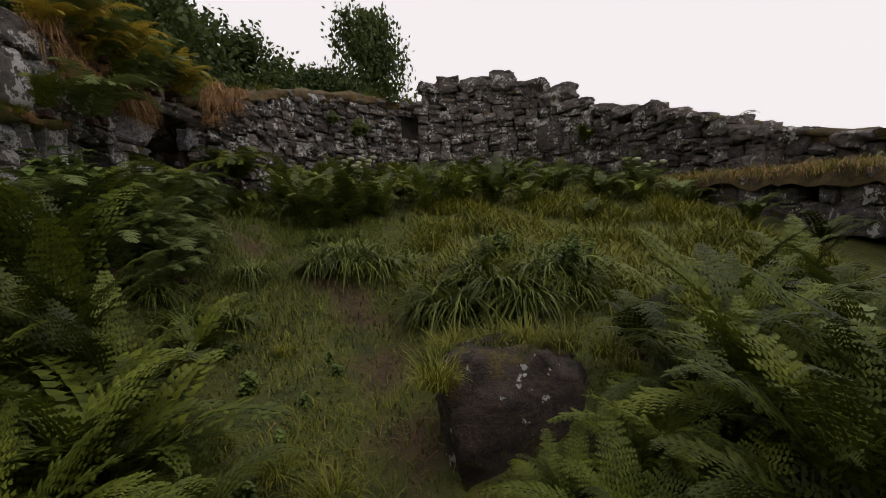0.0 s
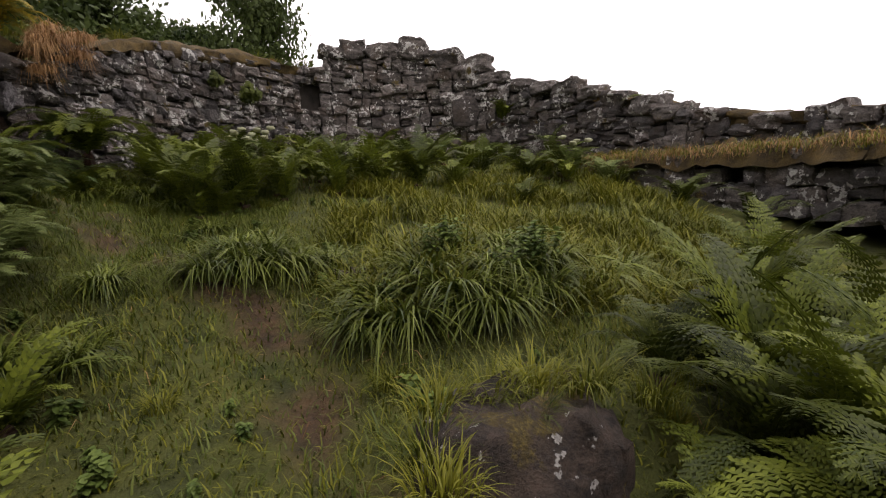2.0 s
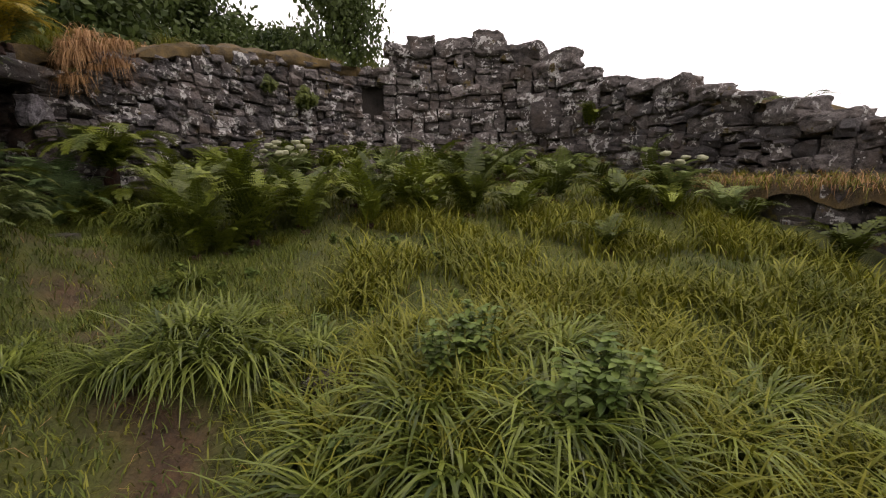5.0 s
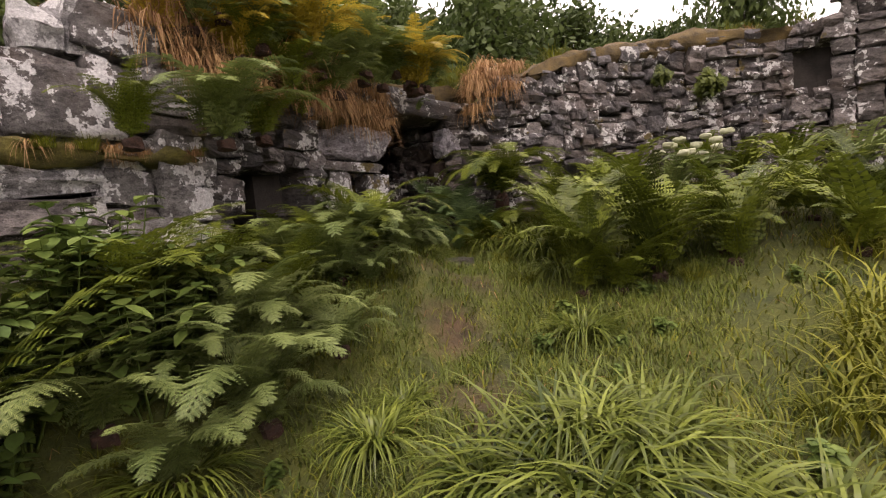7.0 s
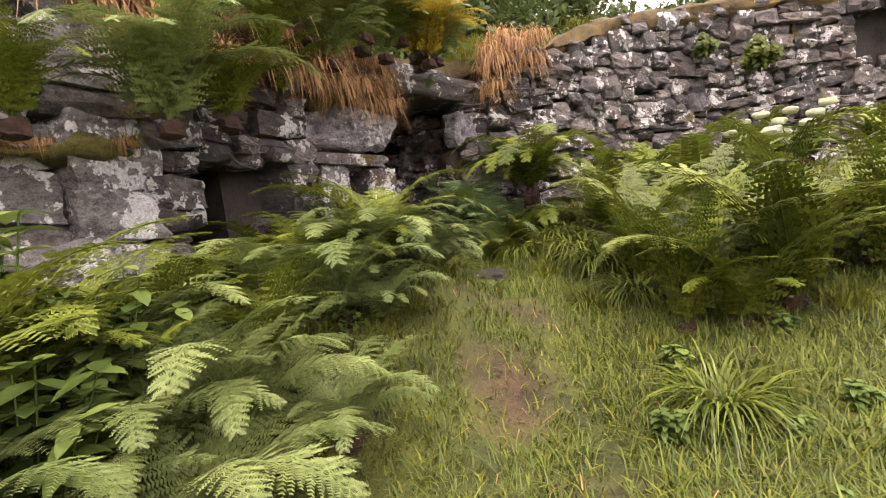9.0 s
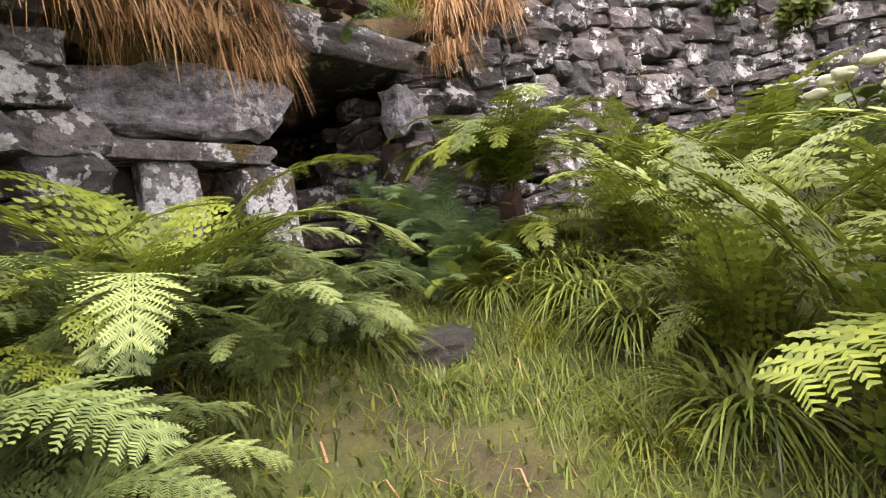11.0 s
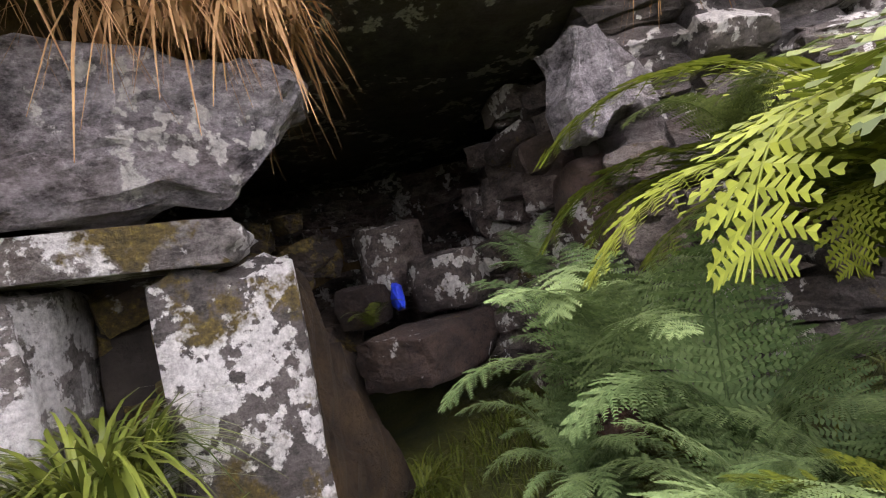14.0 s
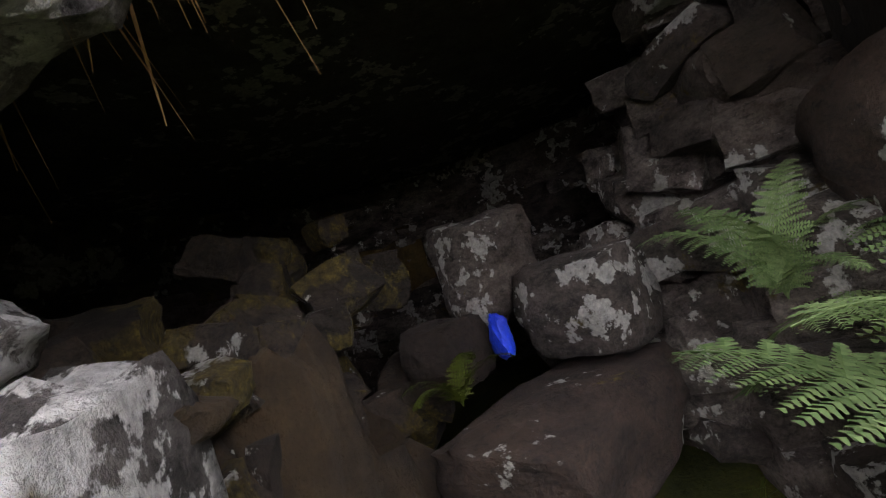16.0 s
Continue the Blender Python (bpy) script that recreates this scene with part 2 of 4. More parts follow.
att.data.foreach_set("value", [max(0.0, min(1.0, 0.75 - off_trail(x, y) / 0.32 + 1.4 * noise.noise((x * 2.5, y * 2.5, 5)))) if abs(x) < 8 and -3 < y < 14 else 0.0 for x, y, _ in gv])
ground = tagged(new("ground", gme), "rough grassy slope with a worn earth trail", "ground", kind="structure")


# ---- stone ----
def stone_mesh(name, material, seed, size=(1, 1, 1), rough=0.12, cuts=2, boxy=0.6):
    """A weathered block about 1 m across: a rounded, chipped, uneven cuboid."""
    bm = bmesh.new()
    bmesh.ops.create_cube(bm, size=1.0)
    bmesh.ops.subdivide_edges(bm, edges=bm.edges[:], cuts=cuts, use_grid_fill=True)
    for v in bm.verts:
        p = v.co.copy()
        v.co = p.lerp(p.normalized() * 0.62, 1 - boxy)
        d = noise.noise_vector(p * 1.6 + Vector((seed * 7.3, seed * 1.7, seed * 3.1)))
        e = noise.noise_vector(p * 4.5 + Vector((seed * 2.3, seed * 5.7, seed)))
        f = noise.noise_vector(p * 11 + Vector((seed, 2, 5)))
        v.co += d * rough + e * rough * 0.5 + f * rough * (0.22 if cuts > 5 else 0.1)
        v.co = Vector([a * b for a, b in zip(v.co, size)])
    bm.normal_update()
    me = bpy.data.meshes.new(name)
    bm.to_mesh(me)
    bm.free()
    me.materials.append(material)
    me.polygons.foreach_set("use_smooth", [cuts > 3] * len(me.polygons))
    me.update()
    return me


def stone_set(material, seed):
    return [stone_mesh("stone", material, seed + k, boxy=0.74, rough=0.13, cuts=3) for k in range(9)]


# The first and last few points are unseen walls, added to shade the entrance.
ROUTE = [Vector(p) for p in ((-0.95, -2.4), (-1.1, -0.5), (-3.2, 0.2), (-4.1, 1.9), (-3.9, 2.8), (-3.95, 3.8), (-4.1, 4.7), (-4.25, 5.5), (-4.6, 6.6), (-4.6, 7.9), (-4.1, 8.6), (-3.5, 9.8), (-2.5, 11.3), (-0.9, 12.35), (0.6, 12.5), (1.9, 12.2),
                             (2.8, 11.6), (3.5, 10.9), (4.3, 9.3), (4.9, 7.3), (5.4, 6.0), (5.7, 4.6), (5.8, 3.2), (4.6, 1.3), (3.0, 0.3), (1.1, -0.5), (0.95, -2.4))]
RUN = [0.0]
for a, b in zip(ROUTE, ROUTE[1:]):
    RUN.append(RUN[-1] + (b - a).length)


def on_route(s):
    """Place and inward-facing direction of the wall's face, s metres along it."""
    k = max(i for i in range(len(RUN) - 1) if RUN[i] <= max(0.0, s))
    u = (s - RUN[k]) / (RUN[k + 1] - RUN[k])
    d = (ROUTE[k + 1] - ROUTE[k]).normalized()
    return ROUTE[k].lerp(ROUTE[k + 1], u), d, Vector((d.y, -d.x))


def lerp_table(table, s):
    if s <= table[0][0]:
        return table[0][1]
    for (a, x), (b, y) in zip(table, table[1:]):
        if s <= b:
            return x + (y - x) * (s - a) / (b - a)
    return table[-1][1]


S = dict(zip(("x", "y", "z", "a", "b", "c", "d", "e", "cave", "cave_end", "h", "i", "j", "niche", "m", "n", "o", "p", "q", "r", "t", "u", "v"), RUN))
# Both entrance ends are made high to block sky light from behind.
TOPS = [(0, 3.9), (S["y"], 3.8), (S["z"], 3.4), (S["a"], 3.3), (S["c"] - 0.2, 3.15), (S["c"] + 0.25, 3.3), (S["d"], 3.05), (S["e"], 3.1), (S["cave"], 3.0), (S["cave_end"], 3.1), (S["h"], 3.5), (S["i"], 3.9), (S["j"], 4.15), (S["niche"] - 0.25, 4.1), (S["niche"] + 0.25, 4.15),
        (S["niche"] + 0.45, 4.6), (S["n"], 4.68), (S["o"], 4.15), (S["p"], 3.6), (S["q"], 3.2), (S["r"], 2.5), (S["t"], 2.2), (S["v"], 2.2), (S["v"] + 2.0, 3.0), (RUN[-1] - 1.9, 3.8), (RUN[-1], 3.9)]
# openings in the face: from, to, bottom, top
HOLES = [(S["cave"] - 0.72, S["cave"] + 0.1, 1.3, 2.85), (S["cave"] + 0.1, S["cave_end"] - 0.1, 0.9, 2.95), (S["d"] + 0.2, S["d"] + 0.52, 1.5, 2.28), (S["niche"] - 0.15, S["niche"] + 0.22, 3.3, 3.85)]


def split_block(rng, s0, z0, w, h, wide, high):
    """Cuts a stretch of face into blocks of uneven size, as random rubble is laid."""
    if w > wide * rng.uniform(0.6, 1.15) and w > h * 0.9:
        k = rng.uniform(0.34, 0.66)
        return split_block(rng, s0, z0, w * k, h, wide, high) + split_block(rng, s0 + w * k, z0, w * (1 - k), h, wide, high)
    if h > high * rng.uniform(0.65, 1.2):
        k = rng.uniform(0.34, 0.66)
        return split_block(rng, s0, z0, w, h * k, wide, high) + split_block(rng, s0, z0 + h * k, w, h * (1 - k), wide, high)
    return [(s0, z0, w, h)]


def build_wall(name, label, s0, s1, sets, wide=0.5, high=0.28, seed=1, drop=0.25, forward=0.0, cap=9.0):
    rng = random.Random(seed)
    wall = tagged(new(name), label, "wall", kind="structure")
    z = 0.9
    while z < 4.9:
        band = rng.uniform(0.38, 0.62)
        s = s0 - rng.uniform(0, 0.3)
        while s < s1:
            run = min(rng.uniform(0.8, 1.6), s1 - s + 0.05)
            for bs, bz, w, h in split_block(rng, s, z, run, band, wide, high):
                c, mid = bs + w / 2, bz + h / 2 + rng.uniform(-0.025, 0.025)
                p, d, inward = on_route(min(max(c, 0.01), RUN[-1] - 0.01))
                p = p + inward * forward
                if mid < land(p.x, p.y) - drop or mid + h * 0.3 > min(cap, lerp_table(TOPS, c)) + rng.uniform(-0.1, 0.12):
                    continue
                if any(a - w * 0.35 < c < b + w * 0.35 and lo - h * 0.3 < mid < hi + h * 0.3 for a, b, lo, hi in HOLES):
                    continue
                deep = rng.uniform(0.35, 0.5)
                back = deep / 2 - rng.uniform(-0.05, 0.07)
                m = Matrix.Translation((p.x - inward.x * back, p.y - inward.y * back, mid)) @ Matrix.Rotation(math.atan2(d.y, d.x), 4, "Z") @ Euler((rng.uniform(-0.14, 0.14), rng.uniform(-0.14, 0.14), rng.uniform(-0.13, 0.13))).to_matrix().to_4x4()
                put("stone", rng.choice(rng.choice(sets)), wall, bare(m, (w * rng.uniform(0.93, 1.05), deep, h * rng.uniform(0.95, 1.1))))
            s += run
        z += band * 0.98
    return wall


wall_stones, pale_stones, dark_stones = stone_set(WALL, 1), stone_set(PALE, 20), stone_set(DARK_STONE, 40)
mossy_stones, inner_stones = stone_set(MOSSY, 60), stone_set(INNER, 80)
build_wall("wall_left", "ruined dry-stone wall of big pale lichened blocks, entrance end unseen", 0, S["d"] - 0.1, [pale_stones, pale_stones, wall_stones], 0.72, 0.42, 3)
build_wall("wall_chamber_front", "dark grey dry-stone wall round a dark chamber mouth", S["d"] - 0.1, S["h"], [dark_stones, wall_stones], 0.55, 0.26, 4)
build_wall("wall_back", "curved grey dry-stone wall with pale lichen", S["h"], S["niche"] - 0.1, [wall_stones, wall_stones, dark_stones], 0.46, 0.24, 5)
build_wall("wall_back", "high grey dry-stone wall of uneven lichened blocks", S["niche"] - 0.1, S["p"], [wall_stones], 0.56, 0.34, 7)
build_wall("wall_right", "low tumbled dry-stone wall, raised unseen at the entrance end", S["p"], RUN[-1], [wall_stones, dark_stones], 0.55, 0.3, 6)
build_wall("wall_terrace", "dark rubble revetment below a turf ledge", S["p"] + 0.5, S["u"] + 0.6, [dark_stones, dark_stones, wall_stones], 0.7, 0.4, 8, forward=0.55, cap=1.72)


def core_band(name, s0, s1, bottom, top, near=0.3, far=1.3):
    """Rubble and earth fill behind the facing stones, coloured dark like shaded gaps."""
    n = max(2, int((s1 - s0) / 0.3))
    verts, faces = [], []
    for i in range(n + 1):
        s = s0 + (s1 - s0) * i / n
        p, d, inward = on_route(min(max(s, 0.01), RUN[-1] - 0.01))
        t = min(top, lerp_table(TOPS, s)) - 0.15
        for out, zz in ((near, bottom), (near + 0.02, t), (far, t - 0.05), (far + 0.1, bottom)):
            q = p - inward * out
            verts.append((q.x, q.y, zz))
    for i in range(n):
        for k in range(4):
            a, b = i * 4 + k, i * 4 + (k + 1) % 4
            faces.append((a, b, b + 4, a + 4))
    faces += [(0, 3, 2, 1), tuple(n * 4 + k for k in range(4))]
    return tagged(new(name, mesh_of(name, verts, faces, CORE, False)), "earth and rubble fill inside the wall, darkened as shaded gaps", "wall", kind="structure")


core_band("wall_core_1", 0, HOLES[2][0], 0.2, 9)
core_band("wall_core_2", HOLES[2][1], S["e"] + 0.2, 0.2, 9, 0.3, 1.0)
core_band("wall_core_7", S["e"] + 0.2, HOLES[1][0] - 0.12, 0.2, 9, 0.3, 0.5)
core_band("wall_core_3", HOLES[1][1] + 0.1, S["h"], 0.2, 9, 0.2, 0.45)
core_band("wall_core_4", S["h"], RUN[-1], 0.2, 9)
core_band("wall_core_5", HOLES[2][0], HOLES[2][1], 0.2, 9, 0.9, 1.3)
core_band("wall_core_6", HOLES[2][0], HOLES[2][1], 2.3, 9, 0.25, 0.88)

# ---- chamber inside the wall ----
CELL = [Vector(p) for p in ((-5.15, 5.6), (-6.2, 5.2), (-7.3, 5.7), (-8.0, 6.9), (-7.7, 8.2), (-6.7, 9.1), (-5.8, 9.0), (-5.15, 8.4))]
CELL_MID = Vector((-6.2, 7.2))


def cell_at(p, z, grow=0.0):
    """A point of the chamber's outline at height z: the walls lean in above 2 m."""
    k = 1.0 + grow - 0.2 * smoothstep((z - 1.9) / 1.3)
    q = CELL_MID + (p - CELL_MID) * k
    return (q.x, q.y, z)


# Dark shell added behind the stones so that the chamber's gaps stay black.
verts, faces = [], []
for p in CELL:
    for grow in (0.08, 0.22):
        for z in (0.6, 1.9, 2.4, 2.8, 3.3):
            verts.append(cell_at(p, z, grow))
for i in range(len(CELL) - 1):
    for side in (0, 5):
        for k in range(4):
            a = i * 10 + side + k
            faces.append((a, a + 10, a + 11, a + 1))
    a = i * 10
    faces.append((a + 4, a + 14, a + 19, a + 9))
tagged(new("wall_chamber_shell", mesh_of("wall_chamber_shell", verts, faces, CORE, False)), "unseen earth shell behind the chamber's stones, darkened as shade", "wall", kind="structure")
# Plain dark slab caps the chamber and keeps the sky light out.
roof = [(-4.75, 6.3), (-4.6, 5.3), (-6.2, 4.7), (-7.9, 5.3), (-8.7, 7.0), (-8.3, 8.7), (-6.6, 9.7), (-5.1, 9.1), (-4.75, 8.3)]
n = len(roof)
verts = [(x, y, 3.06 + 0.05 * noise.noise((x, y, 1))) for x, y in roof] + [(x, y, 3.42) for x, y in roof]
faces = [tuple(range(n)), tuple(range(2 * n - 1, n - 1, -1))] + [(i, (i + 1) % n, n + (i + 1) % n, n + i) for i in range(n)]
tagged(new("ceiling", mesh_of("ceiling", verts, faces, DARK_STONE, False)), "rough stone roof of the chamber", "ceiling", kind="structure")

rng = random.Random(11)
cell_wall = tagged(new("wall_chamber_inside"), "rough rubble-built inner wall of the chamber", "wall", kind="structure")
z = 1.3
while z < 3.0:
    h = rng.uniform(0.1, 0.22)
    for a, b in zip(CELL, CELL[1:]):
        d = b - a
        u = rng.uniform(0, 0.1)
        while u < d.length:
            w = rng.uniform(0.14, 0.42)
            q = a + d * ((u + w / 2) / d.length)
            u += w
            x, y, zz = cell_at(q, z + h / 2)
            m = Matrix.Translation((x, y, zz + rng.uniform(-0.02, 0.02))) @ Matrix.Rotation(math.atan2(d.y, d.x) + rng.uniform(-0.2, 0.2), 4, "Z") @ Euler((rng.uniform(-0.15, 0.15), rng.uniform(-0.12, 0.12), 0)).to_matrix().to_4x4()
            put("stone", rng.choice(inner_stones), cell_wall, bare(m, (w * 1.08, rng.uniform(0.22, 0.34), h * 1.1)))
    z += h * 0.95


# ---- single stones that stand out ----
def boulder(name, label, place, size, turn, material, seed, boxy=0.7, rough=0.09, tilt=(0, 0)):
    me = stone_mesh(name, material, seed, size, rough, 9, boxy)
    ob = new(name, me)
    ob.matrix_world = pose(*place, tilt[0], tilt[1], turn)
    return tagged(ob, label, "stone")


boulder("boulder", "dark earthy boulder sunk in the trail bank", (0.2, 2.04, 0.22), (0.74, 0.56, 0.84), 15, EARTHY, 3, 0.62, 0.17)
boulder("lintel_stone", "dark lintel slab bridging the chamber mouth", (-4.82, 7.3, 3.15), (1.9, 0.6, 0.26), 88, DARK_STONE, 12, 0.75)
boulder("slab", "pale flat stone slab with patches of moss", (-4.60, 6.27, 2.385), (0.84, 0.22, 0.095), 87, MOSSY, 14, 0.94, 0.06, (0, 3))
boulder("pier_stone", "upright jamb stone with white lichen and ochre moss", (-4.62, 6.645, 1.80), (0.30, 0.24, 1.0), 86, MOSSY, 15, 0.94, 0.06)
boulder("pier_stone", "upright grey stone below the slab", (-4.68, 6.17, 1.9), (0.26, 0.3, 0.9), 80, PALE, 17, 0.88, 0.08)
boulder("pier_stone", "low grey stone at the foot of the pier", (-4.60, 6.30, 1.52), (0.34, 0.3, 0.72), 78, MOSSY, 18, 0.75, 0.1)
boulder("jamb_stone", "smooth brown boulder at the chamber mouth", (-4.78, 8.13, 2.30), (0.38, 0.38, 0.42), 70, BROWN, 21, 0.5, 0.1)
boulder("jamb_stone", "grey block beside the chamber mouth", (-4.62, 8.25, 1.9), (0.6, 0.4, 0.4), 80, DARK_STONE, 22, 0.7)
boulder("path_stone", "flat dark stone set in the trail", (-3.60, 6.83, 1.24), (0.32, 0.42, 0.16), 30, DARK_STONE, 23, 0.6)
boulder("path_stone", "flat grey stone in the grass", (-0.3, 4.42, 0.70), (0.34, 0.28, 0.16), 10, EARTHY, 24, 0.6)
boulder("chamber_stone", "rounded pale stone on the chamber floor", (-5.45, 7.64, 2.13), (0.32, 0.28, 0.28), 20, INNER, 25, 0.6, 0.09)
boulder("chamber_stone", "long brown slab on the chamber floor", (-5.3, 7.45, 1.86), (0.34, 0.72, 0.22), 35, BROWN, 26, 0.7)
boulder("chamber_stone", "dark upright stone in the chamber", (-5.8, 7.5, 2.3), (0.28, 0.3, 0.36), 10, INNER, 27, 0.7, 0.12)
boulder("chamber_stone", "brown stone propped beside blue plastic", (-5.62, 7.24, 2.08), (0.2, 0.22, 0.2), 40, BROWN, 28, 0.5)
def wedge_stone(name, label, profile, face, deep, material, seed):
    """A stone with a cut outline (y, z) on its front face, broken and uneven all over."""
    bm = bmesh.new()
    mid = sum((Vector((y, z)) for y, z in profile), Vector((0, 0))) / len(profile)
    rings = []
    for out, k in ((0.0, 0.86), (-0.03, 1.0), (-deep * 0.5, 1.02), (-deep + 0.03, 0.97), (-deep, 0.8)):
        rings.append([bm.verts.new((face + out, *(mid + (Vector(q) - mid) * k))) for q in profile])
    n = len(profile)
    for a, b in zip(rings, rings[1:]):
        for i in range(n):
            bm.faces.new((a[i], a[(i + 1) % n], b[(i + 1) % n], b[i]))
    for ring, turn in ((rings[0], 1), (rings[-1], -1)):
        c = bm.verts.new((ring[0].co.x, mid.x, mid.y))
        for i in range(n):
            bm.faces.new((ring[i], ring[(i + 1) % n], c)[::-turn])
    bmesh.ops.recalc_face_normals(bm, faces=bm.faces[:])
    bmesh.ops.subdivide_edges(bm, edges=bm.edges[:], cuts=4, use_grid_fill=True)
    for v in bm.verts:
        q = v.co + Vector((seed, seed * 2, 0))
        v.co += noise.noise_vector(q * 5) * 0.04 + noise.noise_vector(q * 14) * 0.026 + noise.noise_vector(q * 34) * 0.012
    me = bpy.data.meshes.new(name)
    bm.to_mesh(me)
    bm.free()
    me.materials.append(material)
    return tagged(new(name, me), label, "stone")


wedge_stone("lintel_stone", "big grey wedge-shaped lintel stone over the chamber mouth", ((5.75, 2.48), (6.2, 2.46), (6.68, 2.46), (6.74, 2.53), (6.9, 2.70), (6.86, 2.76), (6.74, 2.80), (6.3, 2.84), (5.75, 2.74)), -4.47, 0.22, SLATE, 3)
wedge_stone("jamb_stone", "pointed lichened stone beside the chamber mouth", ((7.78, 2.52), (7.86, 2.54), (7.94, 2.62), (8.07, 2.58), (8.23, 2.59), (8.05, 2.77), (7.86, 2.91), (7.78, 2.90)), -4.46, 0.22, SLATE, 5)


def mound(name, label, x, y, z, rx, ry, rz, material, seed):
    """A lumpy heap of earth, a dome broken up by clods and hollows."""
    verts, faces, nu, nv = [], [], 48, 18
    for j in range(nv + 1):
        b = math.pi / 2 * j / nv
        for i in range(nu):
            a = math.tau * i / nu
            q = Vector((math.cos(a) * math.cos(b), math.sin(a) * math.cos(b), math.sin(b)))
            k = 1 + 0.28 * noise.noise(q * 2.3 + Vector((seed, 0, 0))) + 0.14 * noise.noise(q * 6 + Vector((seed, 3, 0))) + 0.06 * noise.noise(q * 15)
            verts.append((x + q.x * rx * k, y + q.y * ry * k, z + q.z * rz * k))
    for j in range(nv):
        faces += [(j * nu + i, j * nu + (i + 1) % nu, (j + 1) * nu + (i + 1) % nu, (j + 1) * nu + i) for i in range(nu)]
    return tagged(new(name, mesh_of(name, verts, faces, material)), label, "earth")


mound("moss_cushion", "brown moss cushion on top of the jamb stone", -4.70, 6.66, 2.23, 0.15, 0.15, 0.085, SOIL, 8)
mound("earth_mound", "mossy brown earth heap behind the jamb stone", -5.3, 6.7, 1.25, 0.6, 0.42, 0.98, SOIL, 4)
heap_rng = random.Random(17)
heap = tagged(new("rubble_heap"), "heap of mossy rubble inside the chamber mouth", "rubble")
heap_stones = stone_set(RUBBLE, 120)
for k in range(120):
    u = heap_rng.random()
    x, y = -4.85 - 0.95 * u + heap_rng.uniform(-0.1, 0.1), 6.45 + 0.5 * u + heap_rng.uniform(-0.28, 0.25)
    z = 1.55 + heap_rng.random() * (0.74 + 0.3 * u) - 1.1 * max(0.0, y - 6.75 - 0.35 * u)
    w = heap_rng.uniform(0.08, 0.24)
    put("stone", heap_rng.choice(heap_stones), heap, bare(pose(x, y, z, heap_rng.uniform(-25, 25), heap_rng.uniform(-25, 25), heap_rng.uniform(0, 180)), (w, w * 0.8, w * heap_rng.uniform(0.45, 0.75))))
back_rng = random.Random(19)
spill = tagged(new("rubble_wall"), "tumbled stones stacked along the chamber side", "rubble")
for row in range(11):
    z = 1.66 + 0.125 * row
    u = back_rng.uniform(0.0, 0.1)
    while u < 1.35:
        w = back_rng.uniform(0.1, 0.3)
        u += w * 0.9
        if z - 2.0 > 1.0 * u + 0.1:
            continue
        x, y = -6.3 + u, 8.08 + back_rng.uniform(-0.07, 0.07) + 0.1 * u - (0.25 if z < 2.2 else 0.0)
        put("stone", back_rng.choice(inner_stones), spill, bare(pose(x, y, z + back_rng.uniform(-0.03, 0.03), back_rng.uniform(-14, 14), back_rng.uniform(-18, 18), back_rng.uniform(-30, 30)), (w * 1.1, w * 0.95, back_rng.uniform(0.09, 0.18))))
boulder("wall_block", "big square lichened block in the wall", (-4.1, 3.78, 2.65), (0.62, 0.42, 0.42), 93, PALE, 33, 0.85, 0.05)
boulder("wall_block", "pale lichened capping block", (-4.15, 4.12, 3.12), (0.5, 0.45, 0.3), 80, PALE, 34, 0.7, 0.1, (0, 15))
COPING = [(S["niche"] + 0.1, 0.3, 0.2), (S["niche"] + 0.5, 0.42, 0.3), (S["niche"] + 1.05, 0.5, 0.5), (S["niche"] + 1.75, 0.66, 0.4), (S["niche"] + 2.5, 0.62, 0.52), (S["n"] + 0.45, 0.62, 0.36), (S["n"] + 1.1, 0.75, 0.42), (S["o"] + 0.6, 0.5, 0.26), (S["p"] + 0.2, 0.6, 0.3),
          (S["p"] + 0.9, 0.45, 0.28), (S["q"] - 0.3, 0.5, 0.34), (S["q"] + 0.3, 0.42, 0.26), (S["q"] + 0.9, 0.4, 0.3), (S["r"] - 0.5, 0.44, 0.34), (S["r"], 0.5, 0.26), (S["r"] + 0.6, 0.36, 0.22), (S["t"], 0.4, 0.24), (S["h"] + 0.1, 0.5, 0.22)]
for k, (s, w, h) in enumerate(COPING):
    p, d, inward = on_route(s)
    boulder("coping_stone", "loose grey coping stone on the wall head", (p.x - inward.x * 0.2, p.y - inward.y * 0.2, lerp_table(TOPS, s) + h * 0.2 - 0.06), (w * 1.15, 0.5, h * 0.9), math.degrees(math.atan2(d.y, d.x)) + 9 * math.sin(k * 2.3), WALL, 50 + k, 0.74, 0.15, (0, 7 * math.sin(k * 1.7)))
boulder("wall_block", "round-faced grey block in the wall", (2.72, 11.72, 3.1), (0.62, 0.35, 0.7), -30, WALL, 70, 0.45, 0.05)
bag = boulder("plastic_scrap", "crumpled scrap of bright blue plastic", (-5.5, 7.38, 2.10), (0.055, 0.04, 0.11), 20, BLUE, 71, 0.7, 0.2)


